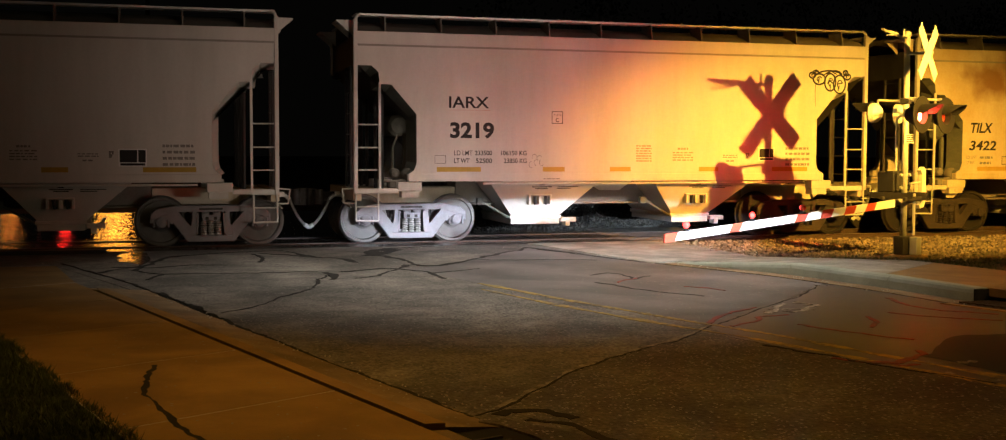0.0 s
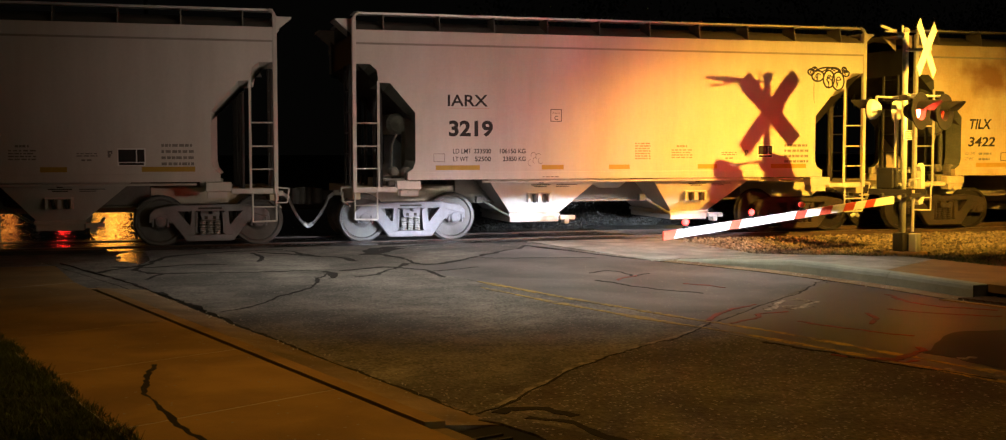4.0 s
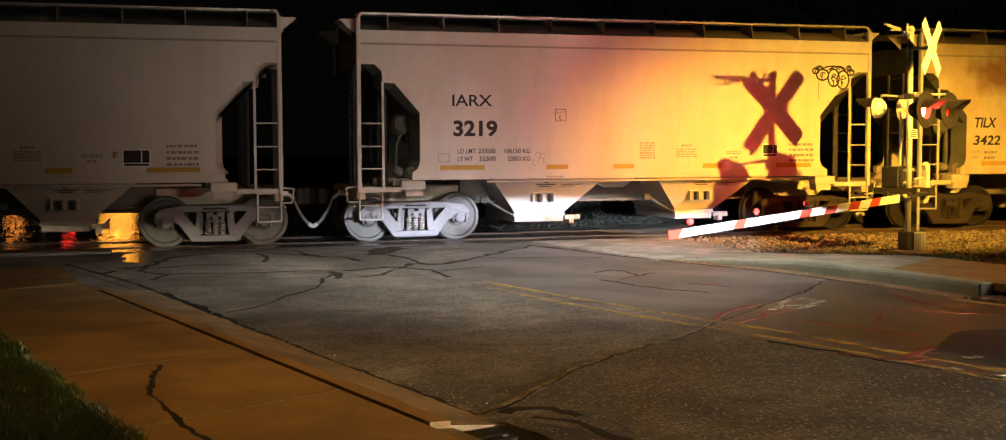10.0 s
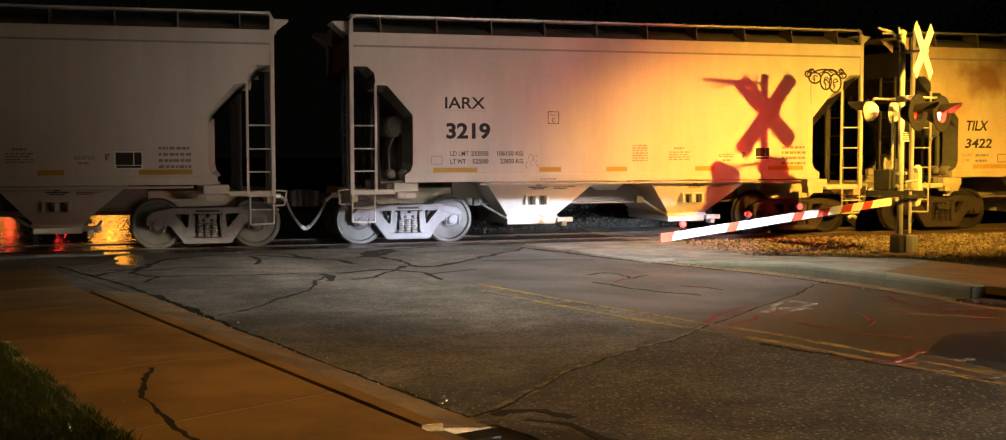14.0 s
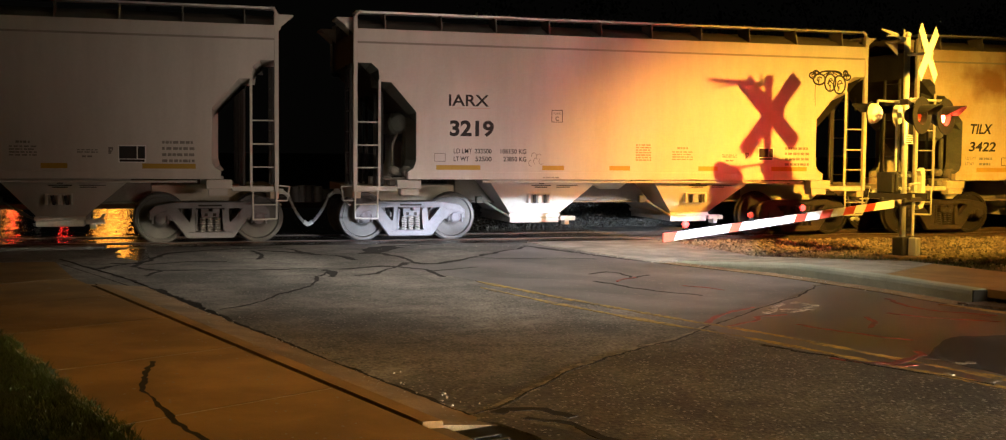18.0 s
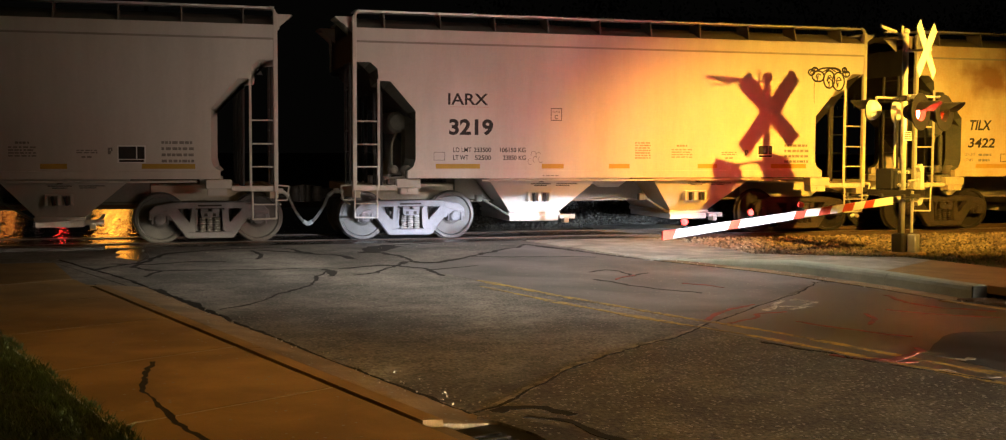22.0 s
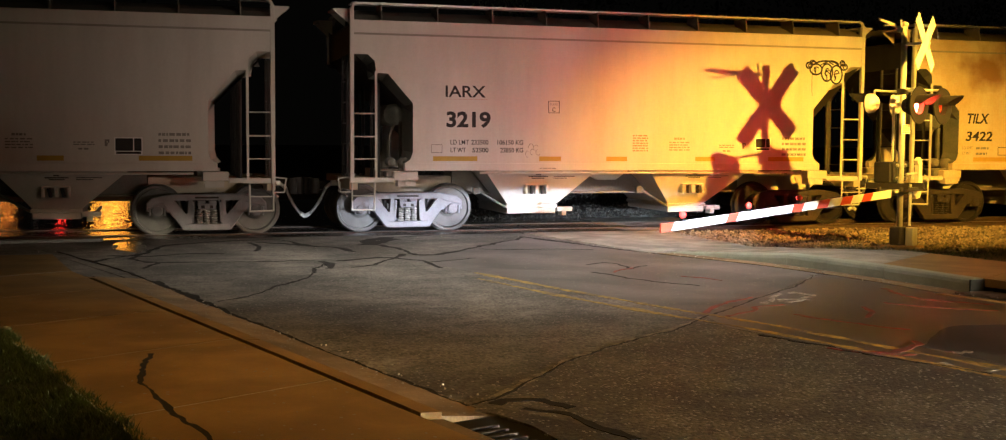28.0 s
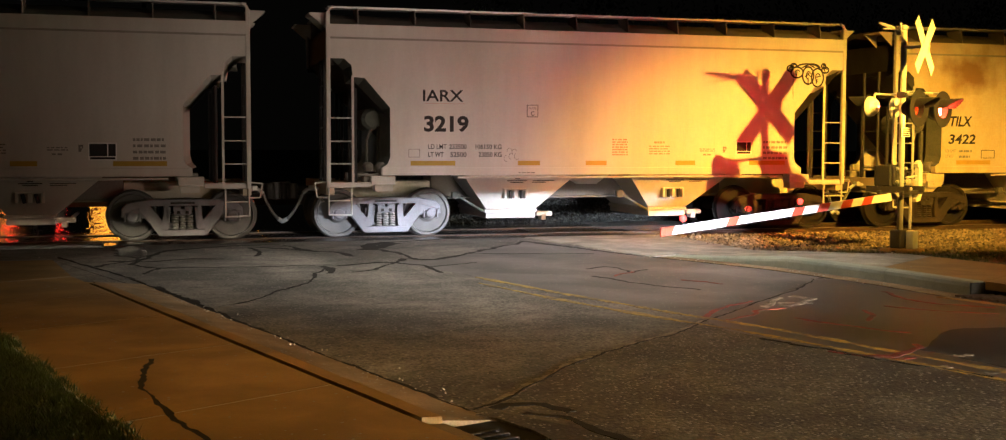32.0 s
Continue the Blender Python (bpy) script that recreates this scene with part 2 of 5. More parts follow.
def speckled(m, stain, scale=0.45, dots=0.10):
    """Adds broad damp stains and pale scattered stones to an asphalt material."""
    n, l = m.node_tree.nodes, m.node_tree.links
    b = n["Principled BSDF"]
    src = b.inputs["Base Color"].links[0].from_socket
    co = n.new("ShaderNodeTexCoord")
    t1 = n.new("ShaderNodeTexNoise")
    t1.inputs["Scale"].default_value, t1.inputs["Detail"].default_value, t1.inputs["Distortion"].default_value = scale, 5, 0.6
    l.new(co.outputs["Object"], t1.inputs["Vector"])
    r1 = n.new("ShaderNodeMapRange")
    r1.inputs["From Min"].default_value, r1.inputs["From Max"].default_value = 0.38, 0.62
    r1.inputs["To Min"].default_value, r1.inputs["To Max"].default_value = stain, 1.25
    l.new(t1.outputs["Fac"], r1.inputs["Value"])
    mul = n.new("ShaderNodeVectorMath")
    mul.operation = "SCALE"
    l.new(src, mul.inputs[0])
    l.new(r1.outputs[0], mul.inputs["Scale"])
    t2 = n.new("ShaderNodeTexVoronoi")
    t2.inputs["Scale"].default_value = 34
    worn = n.new("ShaderNodeMapping")
    worn.inputs["Scale"].default_value = (1, 0.75, 1)
    l.new(co.outputs["Object"], worn.inputs["Vector"])
    l.new(worn.outputs[0], t2.inputs["Vector"])
    sep = n.new("ShaderNodeSeparateColor")
    l.new(t2.outputs["Color"], sep.inputs[0])
    pick = n.new("ShaderNodeMath")
    pick.operation = "GREATER_THAN"
    pick.inputs[1].default_value = 1 - dots
    l.new(sep.outputs[0], pick.inputs[0])
    near = n.new("ShaderNodeMath")
    near.operation = "LESS_THAN"
    near.inputs[1].default_value = 0.36
    l.new(t2.outputs["Distance"], near.inputs[0])
    both = n.new("ShaderNodeMath")
    both.operation = "MULTIPLY"
    l.new(pick.outputs[0], both.inputs[0])
    l.new(near.outputs[0], both.inputs[1])
    mix = n.new("ShaderNodeMix")
    mix.data_type = "RGBA"
    l.new(both.outputs[0], mix.inputs["Factor"])
    l.new(mul.outputs[0], mix.inputs["A"])
    mix.inputs["B"].default_value = (0.26, 0.245, 0.215, 1)
    l.new(mix.outputs["Result"], b.inputs["Base Color"])


speckled(PALECONCRETE, 0.72, 1.3, 0.05)
speckled(ASPHALT, 0.45, 0.5, 0.16)
speckled(WORNLANE, 0.55, 0.7, 0.04)
speckled(CONCRETE, 0.84, 1.1, 0.02)
speckled(ASPHALT_NEAR, 0.42, 0.6, 0.26)
speckled(GUTTERSTONE, 0.7, 1.5, 0.08)
WETTIMBER = material("wet dark crossing timber", (0.026, 0.024, 0.022), (0.065, 0.06, 0.053), 0.18, 0, 2, 9, 0.35, depth=0.010)


def rust_blot(m, centre, size, colour):
    """Adds one ragged rusty blot to a painted side, about a point of the thing's own space."""
    n, l = m.node_tree.nodes, m.node_tree.links
    b = n["Principled BSDF"]
    src = b.inputs["Base Color"].links[0].from_socket
    co, mp = n.new("ShaderNodeTexCoord"), n.new("ShaderNodeMapping")
    mp.inputs["Location"].default_value = [-c / s for c, s in zip(centre, size)]
    mp.inputs["Scale"].default_value = [1 / s for s in size]
    l.new(co.outputs["Object"], mp.inputs["Vector"])
    far = n.new("ShaderNodeVectorMath")
    far.operation = "LENGTH"
    l.new(mp.outputs[0], far.inputs[0])
    tex = n.new("ShaderNodeTexNoise")
    tex.inputs["Scale"].default_value, tex.inputs["Detail"].default_value = 3.0, 6
    l.new(co.outputs["Object"], tex.inputs["Vector"])
    add = n.new("ShaderNodeMath")
    add.operation = "MULTIPLY_ADD"
    add.inputs[1].default_value = 1.4
    l.new(tex.outputs["Fac"], add.inputs[0])
    l.new(far.outputs["Value"], add.inputs[2])
    edge = n.new("ShaderNodeMapRange")
    edge.inputs["From Min"].default_value, edge.inputs["From Max"].default_value = 1.0, 1.75
    edge.inputs["To Min"].default_value, edge.inputs["To Max"].default_value = 0.85, 0.0
    l.new(add.outputs[0], edge.inputs["Value"])
    mix = n.new("ShaderNodeMix")
    mix.data_type = "RGBA"
    l.new(edge.outputs[0], mix.inputs["Factor"])
    l.new(src, mix.inputs["A"])
    mix.inputs["B"].default_value = (*colour, 1)
    l.new(mix.outputs["Result"], b.inputs["Base Color"])


rust_blot(PAINT_STAINED, (-3.55, -1.62, 3.40), (0.75, 1.0, 0.55), (0.20, 0.085, 0.02))


# ---- mesh helpers ----
def mesh_of(name, bm):
    me = bpy.data.meshes.new(name)
    bmesh.ops.recalc_face_normals(bm, faces=bm.faces)
    bm.to_mesh(me)
    bm.free()
    return me


def part(name, bm, mat, parent, label="", smooth=False):
    """One mesh object under a thing or a part. bm: a bmesh, or a mesh that is shared."""
    me = bm if isinstance(bm, bpy.types.Mesh) else mesh_of(name, bm)
    if not me.materials:
        for m in (mat if isinstance(mat, tuple) else (mat,)):
            me.materials.append(m)
    if smooth:
        for p in me.polygons:
            p.use_smooth = True
    ob = new(name, me)
    ob.parent = parent
    if label:
        ob["label"] = label
    return ob


def setting(name, bm, mat, label, category):
    return tagged(part(name, bm, mat, None), label, category, kind="structure")


def thing(name, m, label, category, group=""):
    ob = new(name)
    ob.empty_display_size = 0.2
    ob.matrix_world = m
    return tagged(ob, label, category, group)


def box(bm, x0, x1, y0, y1, z0, z1, bevel=0.0):
    geo = bmesh.ops.create_cube(bm, size=1.0)
    v = geo["verts"]
    for w in v:
        w.co = Vector((x0 + (w.co.x + 0.5) * (x1 - x0), y0 + (w.co.y + 0.5) * (y1 - y0), z0 + (w.co.z + 0.5) * (z1 - z0)))
    if bevel:
        bmesh.ops.bevel(bm, geom=list({e for w in v for e in w.link_edges}), offset=bevel, segments=1, affect="EDGES")
    return bm


def boxes(*sizes, bevel=0.0):
    bm = bmesh.new()
    for s in sizes:
        box(bm, *s, bevel=bevel)
    return bm


def prism(bm, outline, y0, y1):
    """An outline in x and z, given depth along y."""
    a = [bm.verts.new((x, y0, z)) for x, z in outline]
    b = [bm.verts.new((x, y1, z)) for x, z in outline]
    bm.faces.new(a)
    bm.faces.new(b[::-1])
    for i in range(len(a)):
        j = (i + 1) % len(a)
        bm.faces.new((a[i], b[i], b[j], a[j]))
    return bm


def slab(bm, outline, z0, z1):
    """An outline in x and y, given depth along z."""
    a = [bm.verts.new((p[0], p[1], z1)) for p in outline]
    b = [bm.verts.new((p[0], p[1], z0)) for p in outline]
    bm.faces.new(a)
    bm.faces.new(b[::-1])
    for i in range(len(a)):
        j = (i + 1) % len(a)
        bm.faces.new((a[i], b[i], b[j], a[j]))
    return bm


def rod(bm, p, q, r, sides=8, r2=None):
    p, q = Vector(p), Vector(q)
    m = Matrix.Translation((p + q) / 2) @ (q - p).to_track_quat("Z", "Y").to_matrix().to_4x4()
    bmesh.ops.create_cone(bm, cap_ends=True, segments=sides, radius1=r, radius2=r if r2 is None else r2, depth=(q - p).length, matrix=m)
    return bm


def pipe(bm, points, r, sides=8):
    for p, q in zip(points, points[1:]):
        rod(bm, p, q, r, sides)
    return bm


def lathe(bm, profile, axis="Y", sides=32, at=(0, 0, 0), loop=False):
    """Turns a profile of (radius, along) about an axis. loop: the profile closes on itself, round a hole."""
    rings = []
    for r, a in profile:
        ring = []
        for i in range(sides):
            t = 2 * math.pi * i / sides
            c, s = r * math.cos(t), r * math.sin(t)
            v = {"Y": (c, a, s), "Z": (c, s, a), "X": (a, c, s)}[axis]
            ring.append(bm.verts.new(Vector(v) + Vector(at)))
        rings.append(ring)
    for a, b in zip(rings, rings[1:] + rings[:1] if loop else rings[1:]):
        for i in range(sides):
            j = (i + 1) % sides
            bm.faces.new((a[i], a[j], b[j], b[i]))
    if loop:
        return bm
    if profile[0][0] > 1e-6:
        bm.faces.new(rings[0])
    if profile[-1][0] > 1e-6:
        bm.faces.new(rings[-1][::-1])
    return bm


def ribbon(points, width, z, jitter=0.0, seed=1, thick=0.0015):
    """A flat strip along points on the ground, that wanders and swells unevenly."""
    fine = []
    for p, q in zip(points, points[1:]):
        p, q = Vector((p[0], p[1])), Vector((q[0], q[1]))
        n = max(1, int((q - p).length / 0.06))
        fine += [p.lerp(q, i / n) for i in range(n)]
    fine.append(Vector((points[-1][0], points[-1][1])))
    bm = bmesh.new()
    left, right = [], []
    for i, p in enumerate(fine):
        d = fine[min(i + 1, len(fine) - 1)] - fine[max(i - 1, 0)]
        side = Vector((-d.y, d.x)).normalized()
        wave = lambda f, k: noise.noise(Vector((i * f, seed * 7.3, k)))
        c = p + side * jitter * (1.6 * wave(0.21, 0.5) + 0.9 * wave(0.83, 3.5))
        w = width * max(0.14, 0.78 + 0.7 * wave(0.17, 6.5) + 0.45 * wave(0.9, 9.5)) / 2
        left.append(bm.verts.new((*(c + side * w), z + thick)))
        right.append(bm.verts.new((*(c - side * w), z + thick)))
    for i in range(len(fine) - 1):
        bm.faces.new((left[i], left[i + 1], right[i + 1], right[i]))
    ext = bmesh.ops.extrude_face_region(bm, geom=list(bm.faces))
    for v in ext["geom"]:
        if isinstance(v, bmesh.types.BMVert):
            v.co.z -= thick + 0.004
    return bm


def lettering(name, words, x, z, width, height, y, mat, parent, bold=0.0, label="", slant=0.0):
    """Words in the built-in font, flat on a wall that faces -y; x, z: their lower left corner."""
    cu = bpy.data.curves.new(name, "FONT")
    cu.body, cu.offset, cu.extrude = words, bold, 0.002
    ob = bpy.data.objects.new(name, cu)
    scene.collection.objects.link(ob)
    me = bpy.data.meshes.new_from_object(ob.evaluated_get(bpy.context.evaluated_depsgraph_get()))
    bpy.data.objects.remove(ob)
    co = [v.co.copy() for v in me.vertices]
    x0, x1 = min(c.x for c in co), max(c.x for c in co)
    y0, y1 = min(c.y for c in co), max(c.y for c in co)
    for v in me.vertices:
        v.co = Vector((x + (v.co.x - x0) / (x1 - x0) * width + slant * height * (v.co.y - y0) / (y1 - y0), y - 0.003 - v.co.z, z + (v.co.y - y0) / (y1 - y0) * height))
    me.materials.clear()
    me.materials.append(mat)
    return part(name, me, mat, parent, label)


# ---- ground, road, track ----
bm = bmesh.new()
bmesh.ops.create_grid(bm, x_segments=2, y_segments=2, size=600)
for v in bm.verts:
    v.co.z = -0.30
setting("ground", bm, EARTH, "dark bare earth reaching into the night", "ground")

ROADZ = -0.02
road = setting("road", slab(bmesh.new(), [rd(-6.78, -130), rd(1.95, -130), rd(1.95, -6.0), (2.6, -1.62), (-6.6, -1.62), rd(-6.78, -8)], -0.25, ROADZ),
               ASPHALT, "worn cracked asphalt road leading up to the crossing", "road")
setting("road_far", slab(bmesh.new(), [(-16, 1.55), (9, 1.55), (6, 12.5), (-19, 12.5)], -0.25, ROADZ),
        WETASPHALT, "wet dark asphalt road beyond the tracks", "road")
setting("road_beyond", slab(bmesh.new(), [(-19, 12.5), (6, 12.5), (-12, 75), (-34, 75)], -0.25, ROADZ - 0.01), DARKASPHALT, "dark asphalt road leading away beyond the tracks", "road")
setting("road_verge", slab(bmesh.new(), [(-6.6, -1.62), (-14, -1.62), (-14, -7.6), rd(-7.43, -7.6), rd(-6.78, -8)], -0.25, ROADZ - 0.004),
        ASPHALT, "dusty asphalt apron beside the crossing", "road")
# crossing panels between and beside the rails
panel_mesh = {}
for y0, y1 in ((-1.62, -0.86), (-0.64, 0.64), (0.86, 1.55)):
    bed = setting("crossing_panel", boxes((-13, 5.6, y0 + 0.02, y1 - 0.02, -0.24, -0.05)), EARTH, "dark worn timber crossing panels between the rails", "crossing panel")
    for k in range(10):
        w = (y1 - y0) / 4
        for j in range(4):
            key = round(w, 3)
            if key not in panel_mesh:
                panel_mesh[key] = mesh_of("plank", boxes((0, 1.79, 0.006, w - 0.006, -0.10, 0), bevel=0.008))
            plank = part("plank", panel_mesh[key], WETTIMBER, bed)
            plank.location = (-13 + k * 1.8 + 0.01, y0 + j * w, -0.013 - 0.006 * ((k * 7 + j * 3) % 3))


def rail(y):
    prof = [(-0.075, -0.19), (0.075, -0.19), (0.07, -0.165), (0.015, -0.15), (0.012, -0.045), (0.037, -0.035), (0.037, -0.004), (0.03, 0.0),
            (-0.03, 0.0), (-0.037, -0.004), (-0.037, -0.035), (-0.012, -0.045), (-0.015, -0.15), (-0.07, -0.165)]
    bm = bmesh.new()
    a = [bm.verts.new((-60, y + p, z)) for p, z in prof]
    b = [bm.verts.new((70, y + p, z)) for p, z in prof]
    bm.faces.new(a), bm.faces.new(b[::-1])
    for i in range(len(prof)):
        j = (i + 1) % len(prof)
        f = bm.faces.new((a[i], b[i], b[j], a[j]))
        f.material_index = 1 if i in (7, 8) else 0
    return setting("rail", bm, (RUST, RAILSTEEL), "rusty steel rail with a polished head", "rail")


rail(-0.755), rail(0.755)
track = setting("track_bed", slab(bmesh.new(), [(5.2, -2.2), (60, -2.2), (60, 3), (5.2, 3)], -0.3, -0.21), EARTH, "dark gravelly track bed under the train", "track bed")
setting("track_bed", slab(bmesh.new(), [(-60, -2.2), (-14, -2.2), (-14, 3), (-60, 3)], -0.3, -0.21), EARTH, "dark gravelly track bed under the train", "track bed")
tie = boxes((-0.115, 0.115, -1.3, 1.3, -0.36, -0.19), bevel=0.012)
tie_mesh = None
for i in range(36):
    if tie_mesh is None:
        ob = part("sleeper", tie, TIMBER, track)
        tie_mesh = ob.data
    else:
        ob = part("sleeper", tie_mesh, TIMBER, track)
    ob.location.x = 5.8 + i * 0.54

BEND = ((-40, -0.55), (-13.5, -0.48), (-12, -0.25), (-10.6, 0.04), (-9.4, 0.20), (-8.3, 0.28), (-7, 0.18), (-6, 0.08), (-4, 0.0))


def rr(b, y, z=0.0):
    """A point on the pavement's side of the road, whose edge bends a little."""
    return rd(b + float(np.interp(y, [p[0] for p in BEND], [p[1] for p in BEND])), y, z)


# left side: gutter, kerb, sidewalk, grass
def strip(name, b0, b1, y0, y1, z0, z1, mat, label, category, far=None):
    """A slab between two lines along the road; far: its top's height at the far end."""
    bm = slab(bmesh.new(), [rd(b0, y0), rd(b1, y0), rd(b1, y1), rd(b0, y1)], z0, z1)
    if far is not None:
        for v in bm.verts:
            if abs(v.co.y - y1) < 1e-4 and v.co.z > z0 + 1e-4:
                v.co.z = far
    return setting(name, bm, mat, label, category)


for ya, yb, edge in ((-16.56, -8.0, ((-6.80, -16.41), (-6.74, -12.0), (-6.67, -9.5), (-6.62, -8.0))), (-40, -18.1, ((-6.80, -40), (-6.80, -18.1)))):
    bm = slab(bmesh.new(), [rd(-7.26, ya)] + [rd(*p) for p in edge] + [rd(-7.26, yb)], -0.25, -0.012)
    for v in bm.verts:
        if v.co.z > -0.1 and v.co.x + 0.285 * v.co.y < -7.1:
            v.co.z = 0.045
    setting("gutter", bm, GUTTERSTONE, "sandy concrete gutter along the road", "gutter")
y = -16.62
while y < -9.0:
    y1 = min(y + 3.0, -8.6)
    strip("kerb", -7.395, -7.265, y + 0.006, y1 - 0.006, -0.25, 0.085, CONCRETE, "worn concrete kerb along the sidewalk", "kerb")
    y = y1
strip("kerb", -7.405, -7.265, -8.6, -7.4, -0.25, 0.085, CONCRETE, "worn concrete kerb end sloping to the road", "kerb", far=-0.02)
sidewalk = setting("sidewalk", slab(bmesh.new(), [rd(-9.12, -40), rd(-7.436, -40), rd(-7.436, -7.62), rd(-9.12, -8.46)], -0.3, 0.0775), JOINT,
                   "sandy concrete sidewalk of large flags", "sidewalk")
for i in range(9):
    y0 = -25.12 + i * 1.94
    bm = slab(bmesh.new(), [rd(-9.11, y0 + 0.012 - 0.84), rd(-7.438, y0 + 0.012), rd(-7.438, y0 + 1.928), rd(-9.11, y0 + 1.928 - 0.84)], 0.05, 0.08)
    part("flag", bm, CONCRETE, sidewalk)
setting("lawn", slab(bmesh.new(), [rd(-9.13, -40), rd(-9.13, -7.6), rd(-22, -7.6), rd(-22, -40)], -0.3, 0.07), TURF, "dark grassy verge beside the sidewalk", "lawn")

strip("kerb_joint", -7.434, -7.397, -40, -7.9, -0.25, 0.058, TAR, "black open joint between kerb and sidewalk", "kerb joint")
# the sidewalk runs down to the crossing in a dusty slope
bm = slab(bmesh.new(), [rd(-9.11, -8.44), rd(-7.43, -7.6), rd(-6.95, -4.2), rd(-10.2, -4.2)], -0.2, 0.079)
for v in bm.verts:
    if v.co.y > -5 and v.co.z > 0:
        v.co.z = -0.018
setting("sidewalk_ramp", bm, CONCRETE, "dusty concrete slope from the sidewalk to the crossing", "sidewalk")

# right side
ys = (-30, -13.5, -12, -10.6, -9.4, -8.3, -7, -6.2)
setting("gutter", slab(bmesh.new(), [rr(1.63, y) for y in ys] + [rr(1.94, y) for y in reversed(ys)], -0.25, -0.012), GUTTERSTONE, "pale concrete gutter along the road", "gutter")


def kerb_stone(y0, y1, z0, z1, label):
    """A kerb stone with a rounded upper edge, from height z0 to z1."""
    bm = bmesh.new()
    ends = []
    for y, z in ((y0 + 0.005, z0), (y1 - 0.005, z1)):
        prof = ((1.95, -0.25), (1.95, z - 0.07), (1.962, z - 0.03), (1.985, z - 0.008), (2.02, z), (2.12, z), (2.12, -0.25))
        ends.append([bm.verts.new(rr(b, y, h)) for b, h in prof])
    bm.faces.new(ends[0]), bm.faces.new(ends[1][::-1])
    for i in range(7):
        j = (i + 1) % 7
        bm.faces.new((ends[0][i], ends[1][i], ends[1][j], ends[0][j]))
    return setting("kerb", bm, KERBSTONE, label, "kerb")


for y0, y1 in ((-11.75, -10.2), (-10.2, -8.32)):
    kerb_stone(y0, y1, 0.16, 0.16, "greenish concrete kerb along the pavement")
kerb_stone(-8.32, -6.1, 0.16, 0.0, "greenish concrete kerb sloping down to the crossing")
walk_r = setting("pavement", slab(bmesh.new(), [rr(2.13, -30), rr(3.95, -30), rr(3.95, -8.3), rr(2.13, -8.3)], -0.3, 0.06), EARTH,
                 "pale concrete pavement leading to the crossing", "pavement")
for y0, y1, y2, y3, m in ((-13.56, -11.77, -10.6, -12.38, CONCRETE), (-11.76, -9.967, -8.79, -10.59, CONCRETE), (-9.96, -8.32, -8.32, -8.78, PALECONCRETE)):
    part("flag", slab(bmesh.new(), [rr(2.125, y0), rr(3.94, y3), rr(3.94, y2), rr(2.125, y1)], 0.061, 0.158), m, walk_r)
bm = slab(bmesh.new(), [rd(2.13, -6.0), rd(3.9, -5.6), (5.6, -1.75), (2.65, -1.75), rd(1.64, -6.1)], -0.25, 0.0)
setting("pavement_ramp", bm, PALECONCRETE, "pale worn concrete ramp at the crossing", "pavement")

bm = slab(bmesh.new(), [rr(2.125, -8.31), rr(3.94, -8.31), rd(3.9, -5.58), rr(2.13, -5.98)], -0.25, 0.155)
for v in bm.verts:
    if v.co.y > -6.5 and v.co.z > 0:
        v.co.z = 0.004
setting("pavement_ramp", bm, PALECONCRETE, "pale concrete slab sloping down to the crossing", "pavement")

setting("pavement_beyond", boxes((5.3, 7.6, 0.92, 2.35, -0.25, -0.004), bevel=0.01), PALECONCRETE, "pale concrete walkway beyond the rails", "pavement")

# ballast
def heap(name, outline_fn, count, seed, label, size=(0.02, 0.05), mat=None):
    """A bed of loose stones: one mesh of many small uneven lumps."""
    rng = random.Random(seed)
    verts, faces = [], []
    base = [(1, 0, 0), (-1, 0, 0), (0, 1, 0), (0, -1, 0), (0, 0, 1), (0, 0, -1)]
    tri = [(0, 2, 4), (2, 1, 4), (1, 3, 4), (3, 0, 4), (2, 0, 5), (1, 2, 5), (3, 1, 5), (0, 3, 5)]
    for _ in range(count):
        x, y, z = outline_fn(rng)
        s = rng.uniform(*size)
        e = Euler((rng.uniform(0, 6), rng.uniform(0, 6), rng.uniform(0, 6))).to_matrix()
        k = len(verts)
        for b in base:
            verts.append(tuple(e @ (Vector(b) * s * rng.uniform(0.7, 1.25)) + Vector((x, y, z))))
        faces += [tuple(k + i for i in t) for t in tri]
    me = bpy.data.meshes.new(name)
    me.from_pydata(verts, [], faces)
    ob = part(name, me, mat or GRAVEL, None)
    return tagged(ob, label, "gravel", kind="stuff")


setting("ballast_shoulder", slab(bmesh.new(), [(5.7, -1.75), (40, -1.75), (40, -7.0), (11, -9.5), rd(3.97, -9.0), rd(3.97, -6.2)], -0.3, -0.04), SOIL,
        "sandy gravel ground beside the track", "ground")


def shoulder_spot(rng):
    while True:
        x, y = rng.uniform(5.2, 19), rng.uniform(-7.2, -1.35)
        if x > 4.1 - 0.285 * y and (y > -5.5 or rng.random() < 0.25):
            return x, y, -0.03 if y < -1.8 else -0.15


heap("ballast_stones", shoulder_spot, 9000, 3, "loose sandy ballast stones beside the track")


def bed_spot(rng):
    return rng.uniform(5.4, 20), rng.uniform(-1.4, 2.0), -0.20


heap("track_stones", bed_spot, 5000, 4, "dark ballast stones between the sleepers", (0.025, 0.055), BANKSTONE)


def centre_line(points, seed):
    bm = ribbon([rd(*p) for p in points], 0.115, ROADZ + 0.0032, 0.006, seed)
    return tagged(part("centre_line", bm, YELLOWLINE, None), "worn yellow centre line on the asphalt", "road marking", kind="structure")


